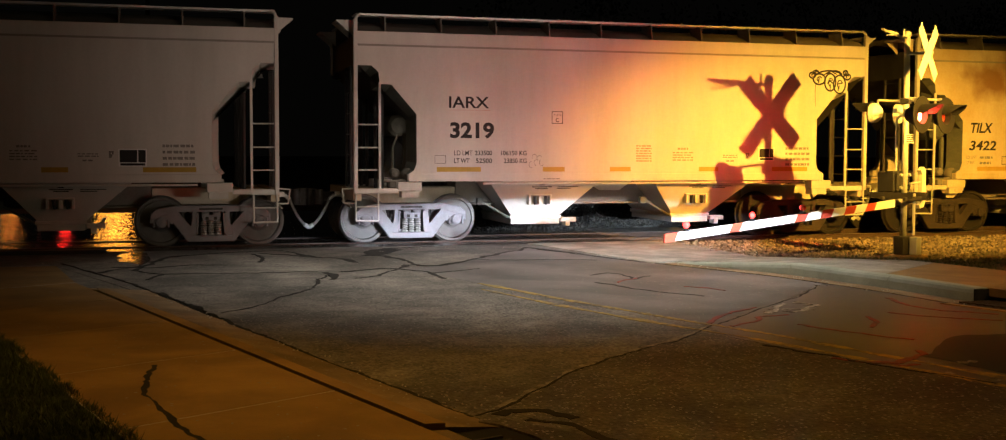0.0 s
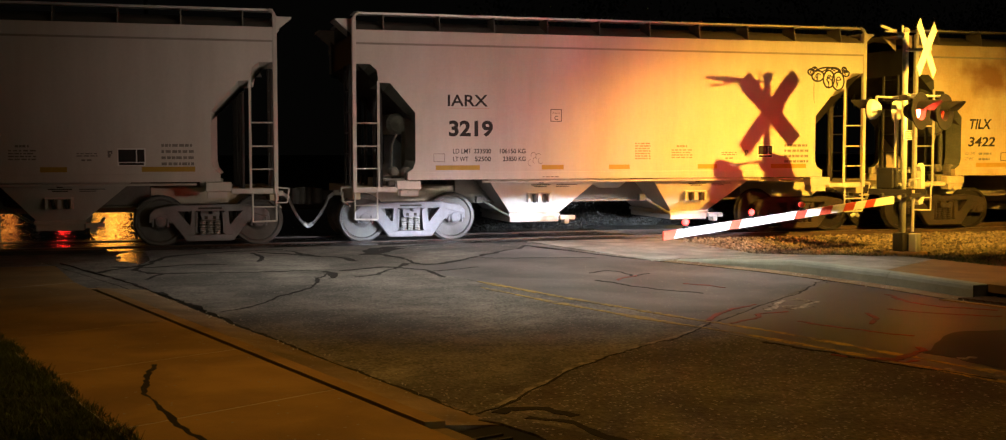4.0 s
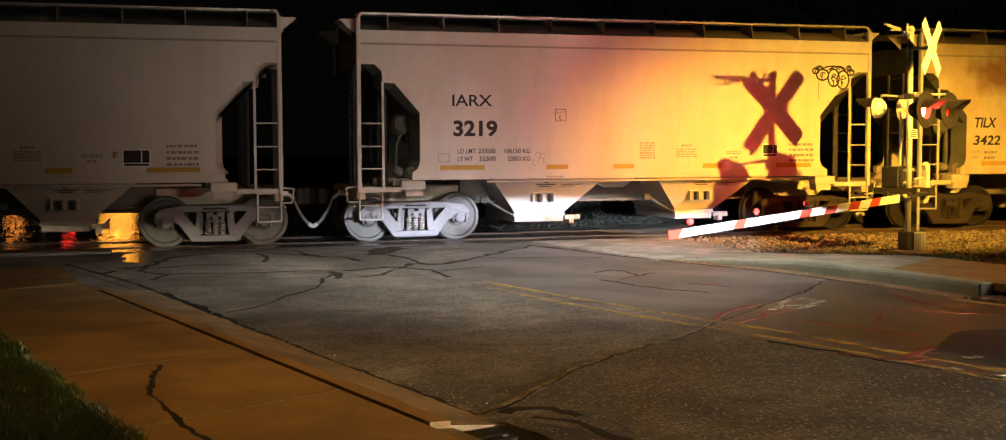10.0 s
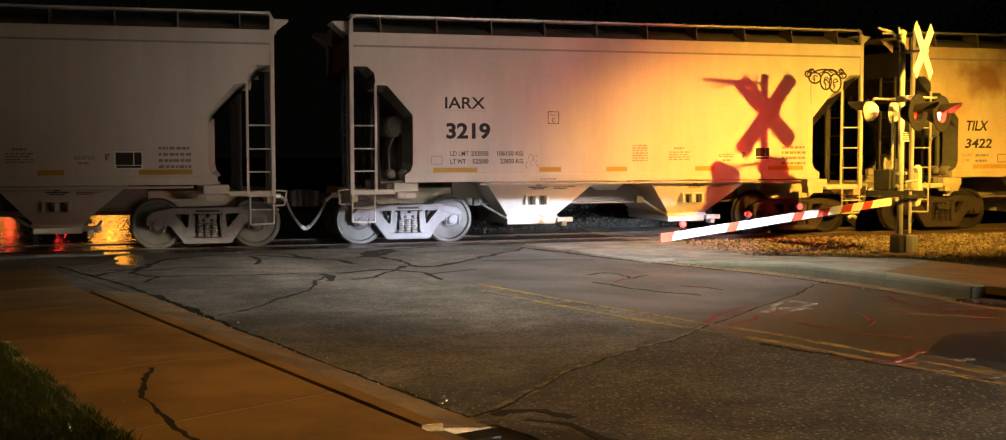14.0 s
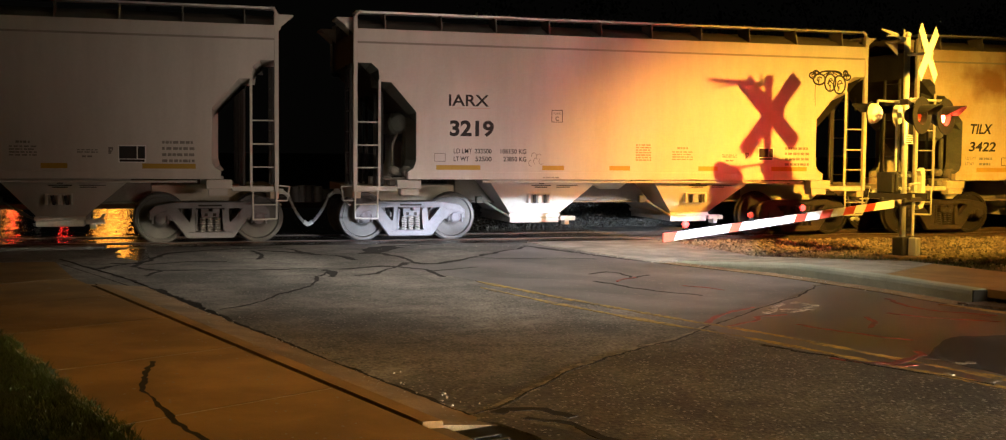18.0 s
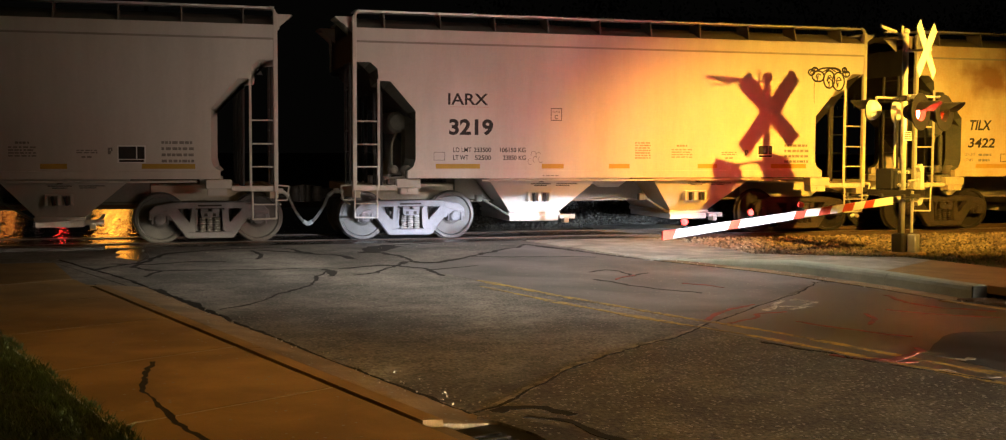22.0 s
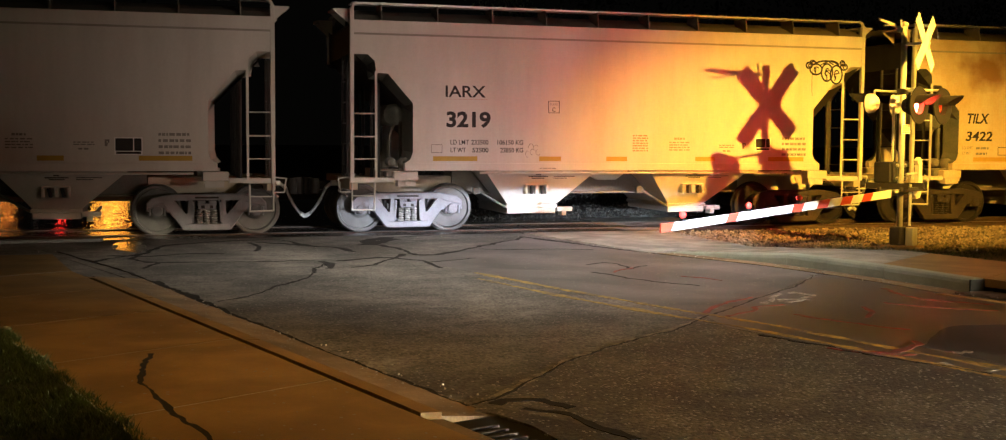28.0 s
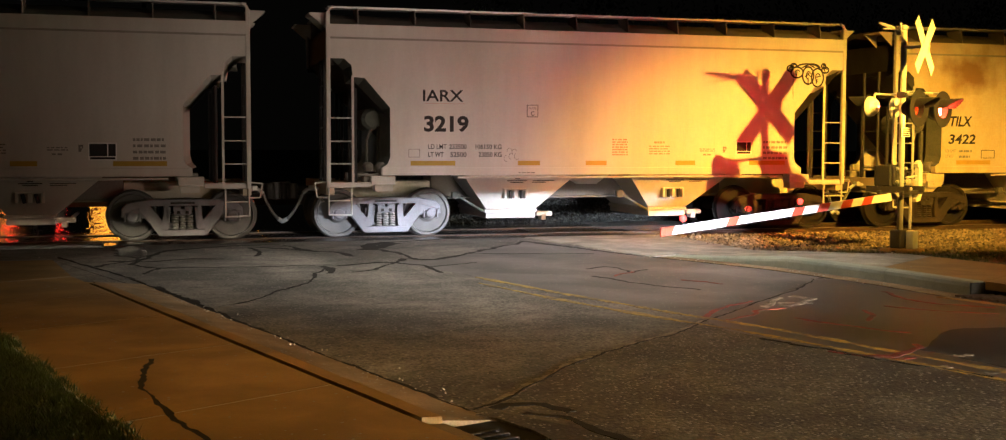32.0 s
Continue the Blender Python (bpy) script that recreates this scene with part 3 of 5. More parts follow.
centre_line([(-2.40, -8.2), (-2.42, -10.3), (-2.36, -12.2), (-2.26, -13.4), (-2.30, -14.8), (-2.30, -30)], 1)
centre_line([(-2.74, -8.9), (-2.80, -10.5), (-2.76, -12.2), (-2.63, -13.3), (-2.62, -14.8), (-2.62, -30)], 2)


# ---- the train ----
HALF = 5.46


def wheelset(parent, x, steel):
    bm = bmesh.new()
    for s in (-1, 1):
        prof = [(0.06, s * 0.775), (0.14, s * 0.785), (0.15, s * 0.755), (0.20, s * 0.735), (0.385, s * 0.745), (0.40, s * 0.80), (0.452, s * 0.80),
                (0.457, s * 0.79), (0.462, s * 0.70), (0.484, s * 0.69), (0.484, s * 0.665), (0.40, s * 0.66), (0.385, s * 0.70), (0.16, s * 0.69), (0.15, s * 0.63), (0.09, s * 0.62)]
        lathe(bm, prof, "Y", 40)
    rod(bm, (0, -1.06, 0), (0, 1.06, 0), 0.085, 16)
    ob = part("wheelset", bm, steel, parent, "dusty steel wheels on an axle")
    ob.location = (x, 0, 0.457)
    return ob


def bogie(car, x, CASTSTEEL, wheel, spring):
    """The side frames, springs and bearings of a two-axle truck at x."""
    for s in (-1, 1):
        y0, y1 = s * 0.93, s * 1.10
        bm = bmesh.new()
        cast = [[(-1.08, 0.60), (-0.98, 0.70), (-0.62, 0.765), (0.62, 0.765), (0.98, 0.70), (1.08, 0.60), (1.08, 0.52), (0.74, 0.60), (0.66, 0.66), (-0.66, 0.66), (-0.74, 0.60), (-1.08, 0.52)],
                [(-0.40, 0.09), (0.40, 0.09), (0.42, 0.21), (-0.42, 0.21)]]
        for d in (-1, 1):
            cast.append([(d * 0.82, 0.62), (d * 0.60, 0.67), (d * 0.585, 0.62), (d * 0.40, 0.40), (d * 0.36, 0.37), (d * 0.385, 0.10), (d * 0.43, 0.10)])
            cast.append([(d * 0.335, 0.67), (d * 0.255, 0.67), (d * 0.255, 0.20), (d * 0.42, 0.20), (d * 0.40, 0.40), (d * 0.345, 0.375), (d * 0.335, 0.42)])
            cast.append([(d * 1.08, 0.58), (d * 0.72, 0.60), (d * 0.66, 0.42), (d * 0.72, 0.42), (d * 0.76, 0.52), (d * 1.02, 0.52), (d * 1.04, 0.44), (d * 1.09, 0.44)])
        for k, outline in enumerate(cast):
            prism(bm, outline, y0 + s * 0.0015 * k, y1 - s * 0.0015 * k)
        bmesh.ops.bevel(bm, geom=[e for e in bm.edges if abs(e.verts[0].co.y - e.verts[1].co.y) < 1e-5], offset=0.014, segments=1, affect="EDGES")
        for f in list(bm.faces):
            f.smooth = False
        side = part("side_frame", bm, CASTSTEEL, car, "dusty cast steel truck side frame")
        side.location.x = x
        bm = bmesh.new()
        prism(bm, [(-0.17, 0.585), (0.17, 0.585), (0.15, 0.48), (-0.15, 0.48)], s * 0.90, s * 1.16)
        for d in (-1, 1):
            box(bm, d * 0.10 - 0.07, d * 0.10 + 0.07, min(s * 1.10, s * 1.17), max(s * 1.10, s * 1.17), 0.585, 0.64, 0.01)
            prism(bm, [(d * 0.262, 0.62), (d * 0.215, 0.62), (d * 0.235, 0.24), (d * 0.262, 0.22)], s * 1.02, s * 1.12)
        bol = part("bolster_end", bm, CASTSTEEL, side)
        # dark plates on the casting stand in for shade in its openings
        part("bolster_opening", boxes((-0.22, 0.22, min(s * 1.00, s * 1.104), max(s * 1.00, s * 1.104), 0.675, 0.72), bevel=0.01), DARKSTEEL, side, "dark plate painted as the shaded gap over the bolster")
        for d in (-1, 1):
            part("bolster_pocket", boxes((d * 0.075 - 0.03, d * 0.075 + 0.03, min(s * 1.155, s * 1.164), max(s * 1.155, s * 1.164), 0.50, 0.555), bevel=0.003), DARKSTEEL, side)
        for i in range(3):
            bm = bmesh.new()
            sx = (i - 1) * 0.13
            for k in range(6):
                z = 0.215 + k * 0.044
                lathe(bm, [(0.038, z), (0.058, z + 0.010), (0.058, z + 0.026), (0.038, z + 0.036)], "Z", 12, (sx, s * 1.08, 0))
            part("coil_spring", bm, spring, side)
        for d in (-1, 1):
            bm = bmesh.new()
            lathe(bm, [(0.11, s * 0.96), (0.11, s * 1.08), (0.085, s * 1.10), (0.085, s * 1.13), (0.03, s * 1.14)], "Y", 20, (d * 0.889, 0, 0.457))
            for k in range(3):
                a = k * 2.094 + 0.5
                rod(bm, (d * 0.889 + 0.055 * math.cos(a), s * 1.12, 0.457 + 0.055 * math.sin(a)), (d * 0.889 + 0.055 * math.cos(a), s * 1.15, 0.457 + 0.055 * math.sin(a)), 0.018, 6)
            part("bearing_cap", bm, CASTSTEEL, side)
            bm = boxes((d * 0.889 - 0.145, d * 0.889 + 0.145, min(s * 0.98, s * 1.09), max(s * 0.98, s * 1.09), 0.50, 0.60),
                       (d * 0.889 - 0.15, d * 0.889 - 0.115, min(s * 0.98, s * 1.10), max(s * 0.98, s * 1.10), 0.36, 0.53),
                       (d * 0.889 + 0.115, d * 0.889 + 0.15, min(s * 0.98, s * 1.10), max(s * 0.98, s * 1.10), 0.36, 0.53), bevel=0.01)
            part("bearing_adapter", bm, CASTSTEEL, side)
    bm = boxes((x - 0.2, x + 0.2, -0.9, 0.9, 0.50, 0.72), (x - 0.06, x + 0.06, -0.9, 0.9, 0.22, 0.34), bevel=0.02)
    for d in (-1, 1):
        for s in (-1, 1):
            box(bm, x + d * 0.889 - d * 0.50 - 0.03, x + d * 0.889 - d * 0.50 + 0.03, s * 0.78 - 0.05, s * 0.78 + 0.05, 0.30, 0.60)
    part("bolster", bm, DARKSTEEL, car, "grimy steel bolster and brake beams")
    return [wheelset(car, x - 0.889, wheel), wheelset(car, x + 0.889, wheel)]


def bay(car, x0, x1, b0, b1):
    """One hopper with its sloping sheets and its outlet gate."""
    top, low = 1.22, 0.50
    bm = bmesh.new()
    t = [bm.verts.new(c) for c in ((x0, -1.50, top), (x1, -1.50, top), (x1, 1.50, top), (x0, 1.50, top))]
    b = [bm.verts.new(c) for c in ((b0, -1.05, low), (b1, -1.05, low), (b1, 1.05, low), (b0, 1.05, low))]
    for i in range(4):
        j = (i + 1) % 4
        bm.faces.new((t[i], t[j], b[j], b[i]))
    bm.faces.new(t), bm.faces.new(b)
    hop = part("hopper", bm, PAINT, car)
    bm = boxes((b0 - 0.05, b1 + 0.03, -1.10, 1.10, 0.44, 0.51), (b0 - 0.02, b1 + 0.0, -1.08, 1.08, 0.33, 0.44), bevel=0.012)
    gate = part("outlet_gate", bm, PAINT, hop, "pale steel outlet gate under the hopper")
    bm = bmesh.new()
    box(bm, b1 + 0.02, b1 + 0.34, -1.14, -0.98, 0.37, 0.46, 0.01)
    box(bm, b1 + 0.10, b1 + 0.20, -1.17, -0.95, 0.29, 0.40, 0.01)
    rod(bm, (b1 + 0.24, -1.18, 0.415), (b1 + 0.24, 1.18, 0.415), 0.03)
    part("gate_capstan", bm, PAINT, hop)
    bm = bmesh.new()
    rod(bm, (b0 - 0.62, -1.0, 0.80), (b0 - 0.06, -1.06, 0.47), 0.022)
    box(bm, b0 - 0.70, b0 - 0.58, -1.05, -0.92, 0.72, 0.86, 0.01)
    part("gate_lever", bm, GRIMESHADE, hop)
    bm = bmesh.new()
    n = int((b1 - b0) / 0.085)
    for i in range(n + 1):
        x = b0 + (b1 - b0) * i / n
        rod(bm, (x, -1.045, 0.545), (x, -1.095, 0.545), 0.013, 6)
    part("rivet_row", bm, PAINT, hop)["kind"] = "stuff"
    bm = bmesh.new()
    m = (b0 + b1) / 2
    for z, w in ((1.12, 0.05), (1.08, 0.20), (1.045, 0.13)):
        y = -1.5 + 0.45 * (1.22 - z) / 0.72
        box(bm, m - w + 0.02, m + w + 0.02, y - 0.012, y + 0.004, z - 0.008, z + 0.008)
        if w > 0.1:
            box(bm, m + 0.34, m + 0.34 + 2.2 * w, y - 0.012, y + 0.004, z - 0.006, z + 0.006)
    part("stencil_line", bm, BLACKINK, hop)["kind"] = "stuff"
    bm = boxes((m - 0.24, m + 0.24, -1.40, -1.28, 0.90, 0.93), (m - 0.24, m - 0.19, -1.40, -1.24, 0.73, 0.90), (m + 0.19, m + 0.24, -1.40, -1.24, 0.73, 0.90),
               (m - 0.03, m + 0.05, -1.38, -1.24, 0.73, 0.90), bevel=0.008)
    bracket = part("vibrator_bracket", bm, PAINT, hop)
    # dark rods stand in for the two dark slots in the bracket
    for i in (-0.10, 0.12):
        bm = bmesh.new()
        rod(bm, (m + i - 0.015, -1.395, 0.90), (m + i + 0.015, -1.33, 0.74), 0.035)
        part("bracket_pin", bm, DARKSTEEL, bracket)
    return hop


def ladder(car, s, side):
    """End ladder on one side, with its corner post and stirrup. s: which end."""
    y = side * 1.60
    bm = bmesh.new()
    xo, xi = s * (HALF - 0.045), s * (HALF - 0.50)
    box(bm, xo - 0.038, xo + 0.038, y - 0.04, y + 0.05, 0.98, 4.22, 0.008)
    pipe(bm, [(xo, y, 4.20), (xo - s * 0.03, y, 4.28), (xo - s * 0.10, y, 4.32)], 0.03)
    post = part("corner_post", bm, PAINT, car)
    bm = boxes((xi - 0.022, xi + 0.022, y - 0.015, y + 0.015, 0.98, 3.06))
    part("ladder_stile", bm, PAINT, car)
    for z in (0.98, 1.42, 1.84, 2.27):
        bm = bmesh.new()
        rod(bm, (xi, y - side * 0.02, z), (xo, y - side * 0.02, z), 0.014, 8)
        part("rung", bm, PAINT, car)
    bm = bmesh.new()
    a, b = xo - s * 0.0, xi + s * 0.03
    pipe(bm, [(a, y, 0.98), (a + s * 0.0, y, 0.47), (b, y, 0.46), (b, y, 0.98)], 0.017)
    rod(bm, (a, y, 0.73), (b, y, 0.73), 0.012)
    part("stirrup_step", bm, PAINT, car)


DUSTY, RUSTY_SHADED = (CASTSTEEL, WHEELSTEEL, SPRINGSTEEL), (SHADEDTRUCK, SHADEDWHEEL, SHADEDTRUCK)


def hopper_car(x, label, steels, PAINT=PAINT, tape=((-3.87, -3.0), (-1.75, -1.30), (-0.35, 0.09), (1.58, 2.01), (3.23, 4.05)), bays=((-2.82, -0.48, -2.22, -1.22), (0.62, 2.90, 1.25, 2.05))):
    car = thing("hopper_car", pose(x, 0, 0), label, "railway car", "covered hopper cars of the train")
    half = [(4.42, 1.34), (4.37, 1.37), (4.31, 1.41), (4.275, 1.47), (4.26, 1.55), (4.26, 2.47), (4.74, 3.02), (4.96, 3.03), (4.985, 3.25), (5.12, 3.37), (5.42, 3.37), (5.42, 3.99)]
    outline = half + [(-a, z) for a, z in reversed(half)]
    for s in (-1, 1):
        bm = prism(bmesh.new(), outline, s * 1.60, s * 1.62)
        wall = part("side_sheet", bm, PAINT, car, "pale grey painted steel side, lightly streaked")
        bm = boxes((-5.43, 5.43, min(s * 1.61, s * 1.637), max(s * 1.61, s * 1.637), 3.77, 4.0))
        part("top_chord", bm, PAINT, car)
        # dark strip drawn as the shadow line under the top chord
        bm = boxes((-5.42, 5.42, min(s * 1.619, s * 1.625), max(s * 1.619, s * 1.625), 3.73, 3.768))
        part("roof_seam", bm, SEAMSHADOW, car)
        bm = boxes((-4.42, 4.42, min(s * 1.50, s * 1.645), max(s * 1.50, s * 1.645), 1.20, 1.345), bevel=0.006)
        part("side_sill", bm, PAINT, car)
        bm = bmesh.new()
        rod(bm, (-2.95, s * 1.60, 1.155), (4.0, s * 1.60, 1.155), 0.022)
        part("sill_pipe", bm, PAINT, car)
        for k in (-2.45, 0.0, 2.45):
            bm = boxes((k - 0.012, k + 0.012, min(s * 1.62, s * 1.6235), max(s * 1.62, s * 1.6235), 1.35, 3.76))
            part("seam", bm, PAINT, wall)
        # cut-out flanges
        for e in (-1, 1):
            # the sheet's edge, bent inwards round the opening
            rim = [(4.42, 1.34), (4.31, 1.41), (4.26, 1.55), (4.26, 2.47), (4.74, 3.02), (4.96, 3.03), (4.985, 3.25), (5.12, 3.37), (5.42, 3.37)]
            deep = [(4.50, 1.36), (4.42, 1.45), (4.39, 1.58), (4.39, 2.42), (4.80, 2.89), (5.05, 2.93), (5.09, 3.17), (5.18, 3.26), (5.42, 3.27)]
            bm = bmesh.new()
            loops = [[bm.verts.new((e * p, s * y, z)) for p, z in pts] for pts, y in ((rim, 1.612), (deep, 1.27), (deep, 1.25), (rim, 1.598))]
            for k in range(len(rim) - 1):
                for u, v in ((0, 1), (1, 2), (2, 3), (3, 0)):
                    bm.faces.new((loops[u][k], loops[u][k + 1], loops[v][k + 1], loops[v][k]))
            # left-end flanges face away from the lamps: their shade is in the colour
            part("cutout_flange", bm, PAINT if e > 0 else GRIMESHADE, car)
            if s < 0:
                ladder(car, e, s)
            bm = boxes((min(e * 4.16, e * 4.62), max(e * 4.16, e * 4.62), min(s * 1.35, s * 1.62), max(s * 1.35, s * 1.62), 1.02, 1.19), bevel=0.01)
            pad = part("jacking_pad", bm, PAINT, car)
            bm = boxes((min(e * 4.20, e * 4.54), max(e * 4.20, e * 4.54), min(s * 1.32, s * 1.58), max(s * 1.32, s * 1.58), 0.90, 1.02))
            rod(bm, (e * 4.37, s * 1.60, 0.97), (e * 4.37, s * 1.50, 0.97), 0.04, 12)
            part("pad_plate", bm, PAINT, car)
            bm = boxes((min(e * 4.62, e * 5.45), max(e * 4.62, e * 5.45), min(s * 1.50, s * 1.60), max(s * 1.50, s * 1.60), 0.98, 1.07), bevel=0.006)
            part("end_side_sill", bm, PAINT, car)
    # roof and running boards
    prof = [(-1.62, 3.98), (-1.30, 4.12), (-0.85, 4.24), (-0.40, 4.30), (0.40, 4.30), (0.85, 4.24), (1.30, 4.12), (1.62, 3.98), (1.60, 3.95), (0.0, 4.20), (-1.60, 3.95)]
    bm = bmesh.new()
    a = [bm.verts.new((-5.42, y, z)) for y, z in prof]
    b = [bm.verts.new((5.42, y, z)) for y, z in prof]
    bm.faces.new(a), bm.faces.new(b[::-1])
    for i in range(len(prof)):
        j = (i + 1) % len(prof)
        bm.faces.new((a[i], b[i], b[j], a[j]))
    part("roof", bm, PAINT_ROOF, car, "grimy grey curved steel roof")
    for s in (-1, 1):
        bm = boxes((-5.40, 5.40, min(s * 1.56, s * 1.53), max(s * 1.56, s * 1.53), 4.295, 4.335), (-5.40, 5.40, min(s * 1.10, s * 1.53), max(s * 1.10, s * 1.53), 4.315, 4.327))
        board = part("running_board", bm, GALV, car, "galvanised running board along the roof edge")
        for k in range(10):
            xb = -4.85 + k * 1.078
            bm = bmesh.new()
            t = [bm.verts.new((xb + d, s * yy, zz)) for d in (-0.012, 0.012) for yy, zz in ((1.61, 4.0), (1.55, 4.30), (1.05, 4.30), (1.10, 4.18))]
            bm.faces.new(t[:4]), bm.faces.new(t[:3:-1])
            for i in range(4):
                j = (i + 1) % 4
                bm.faces.new((t[i], t[4 + i], t[4 + j], t[j]))
            part("board_bracket", bm, PAINT_ROOF, board)
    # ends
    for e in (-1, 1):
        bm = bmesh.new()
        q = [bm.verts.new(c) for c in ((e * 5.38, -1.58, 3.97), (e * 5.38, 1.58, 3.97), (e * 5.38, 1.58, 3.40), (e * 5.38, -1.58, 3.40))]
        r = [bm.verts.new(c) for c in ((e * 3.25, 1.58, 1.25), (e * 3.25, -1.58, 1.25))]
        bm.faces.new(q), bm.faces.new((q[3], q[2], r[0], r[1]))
        # dark steel instead of car paint: the recess's shade is in the colour
        part("slope_sheet", bm, DARKSTEEL, car, "end slope sheet, darkened for the shade inside the car's end")
        bm = boxes((min(e * 5.30, e * 5.46), max(e * 5.30, e * 5.46), -1.55, 1.55, 0.84, 1.08), (min(e * 3.2, e * 5.40), max(e * 3.2, e * 5.40), -0.32, 0.32, 0.74, 1.06), bevel=0.01)
        # the stained tan also stands in for amber lamp light on the sill
        part("end_sill", bm, PAINT_STAINED, car, "rusty tan end sill with amber lamp light in its colour")
        for s in (-1, 1):
            bm = boxes((min(e * 5.40, e * 5.74), max(e * 5.40, e * 5.74), min(s * 1.45, s * 0.85), max(s * 1.45, s * 0.85), 4.18, 4.215))
            for yy in (1.44, 0.87):
                prism(bm, [(e * 5.42, 4.18), (e * 5.72, 4.18), (e * 5.42, 3.92)], s * yy, s * (yy - 0.02))
            part("end_platform", bm, PAINT, car)
        bm = boxes((min(e * 5.44, e * 5.90), max(e * 5.44, e * 5.90), -0.09, 0.09, 0.78, 0.97), (min(e * 5.82, e * 6.02), max(e * 5.82, e * 6.02), -0.15, 0.15, 0.74, 1.0), bevel=0.03)
        rod(bm, (e * 6.04, 0.10, 0.70), (e * 6.04, 0.10, 1.04), 0.10, 14)
        rod(bm, (e * 5.92, -0.12, 0.72), (e * 5.92, -0.12, 1.02), 0.09, 14)
        part("coupler", bm, DARKSTEEL, car, "dark cast steel coupler")
        bm = bmesh.new()
        for k in range(10):
            a0, a1 = k / 10, (k + 1) / 10
            f = lambda a: (e * (5.76 + 0.38 * a ** 1.15), -0.46 + 0.12 * a, 0.84 - 0.57 * math.sin(a * 1.35))
            rod(bm, f(a0), f(a1), 0.029)
        hose = part("air_hose", bm, RUBBER, car, "sagging rubber air hose")
        bm = bmesh.new()
        pipe(bm, [(e * 5.45, -0.50, 0.92), (e * 5.66, -0.48, 0.92), (e * 5.76, -0.46, 0.84)], 0.036)
        box(bm, e * 5.60 - 0.05, e * 5.60 + 0.05, -0.56, -0.42, 0.90, 0.99, 0.01)
        part("angle_cock", bm, GALV, hose, "silver angle cock")
        bm = bmesh.new()
        rod(bm, f(0.80), f(1.0), 0.040)
        part("gladhand", bm, GALV, hose, "grey hose coupling")
        bm = bmesh.new()
        pipe(bm, [(e * 5.40, -1.52, 0.80), (e * 5.62, -1.50, 0.80), (e * 5.66, -1.50, 1.06), (e * 5.44, -1.50, 1.08)], 0.014)
        rod(bm, (e * 5.50, -1.54, 0.72), (e * 5.50, -0.5, 0.78), 0.016)
        part("uncoupling_lever", bm, PAINT, car)
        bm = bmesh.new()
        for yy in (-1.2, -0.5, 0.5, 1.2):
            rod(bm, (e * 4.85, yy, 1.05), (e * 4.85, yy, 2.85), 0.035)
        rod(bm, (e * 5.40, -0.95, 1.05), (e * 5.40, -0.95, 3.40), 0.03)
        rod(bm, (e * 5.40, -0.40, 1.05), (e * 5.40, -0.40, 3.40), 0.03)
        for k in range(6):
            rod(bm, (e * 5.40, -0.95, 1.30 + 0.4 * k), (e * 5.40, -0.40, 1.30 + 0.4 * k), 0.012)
        # framing is darkened likewise, for the shade it stands in
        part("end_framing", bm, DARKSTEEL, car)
    # brake gear in the open ends
    bm = bmesh.new()
    lathe(bm, [(0.02, -0.62), (0.15, -0.58), (0.21, -0.50), (0.21, 0.55), (0.15, 0.63), (0.02, 0.67)], "Y", 20, (-4.50, -0.55, 2.27))
    box(bm, -4.42, -4.34, -1.10, -1.02, 1.40, 2.12, 0.01)
    part("air_reservoir", bm, GRIMESHADE, car, "grimy round air reservoir")
    bm = bmesh.new()
    lathe(bm, [(0.02, -1.40), (0.07, -1.38), (0.09, -1.33), (0.09, -1.15), (0.02, -1.12)], "Y", 16, (-4.62, 0, 1.36))
    pipe(bm, [(-4.62, -1.1, 1.38), (-4.62, -1.1, 1.85), (-4.50, -1.05, 2.1)], 0.022)
    pipe(bm, [(-4.85, -1.45, 1.20), (-4.45, -1.45, 1.22), (-4.45, -1.40, 1.10)], 0.022)
    box(bm, -4.75, -4.48, -1.45, -1.15, 1.07, 1.22, 0.02)
    part("brake_valve", bm, PAINT_ROOF, car, "brake valve and pipes on the end platform")
    bm = bmesh.new()
    lathe(bm, [(0.02, -1.52), (0.10, -1.50), (0.13, -1.44), (0.13, -1.30), (0.05, -1.26)], "Y", 16, (-4.36, 0, 1.32))
    rod(bm, (-4.36, -1.40, 1.18), (-4.20, -1.38, 1.16), 0.03)
    part("brake_cylinder", bm, PAINT_ROOF, car, "round brake cylinder")
    for b in bays:
        bay(car, *b)
    bm = bmesh.new()
    pr = [(-0.48, 1.20), (0.62, 1.20), (0.30, 0.98), (-0.10, 0.98)]
    prism(bm, pr, -0.50, 0.50)
    part("ridge_sheet", bm, PAINT, car)
    bm = boxes((-3.19, 3.19, -0.36, 0.36, 0.74, 1.18), (-3.19, 3.19, -0.46, 0.46, 0.70, 0.735), bevel=0.01)
    part("centre_sill", bm, PAINT_ROOF, car, "grimy steel centre sill under the hoppers")
    sets = bogie(car, -4.25, *steels[0]) + bogie(car, 4.25, *steels[1])
    for a, b in tape:
        part("reflective_strip", boxes((a, b, -1.6245, -1.62, 1.385, 1.475)), AMBERTAPE, car, "amber reflective strip")
    return car, sets


RUBBER = material("black rubber hose", (0.10, 0.098, 0.095), (0.22, 0.21, 0.2), 0.35, 0, 5, 60, 0.1)
CAR_X = {"near_left": -7.54, "middle": 4.74, "right": 16.84}
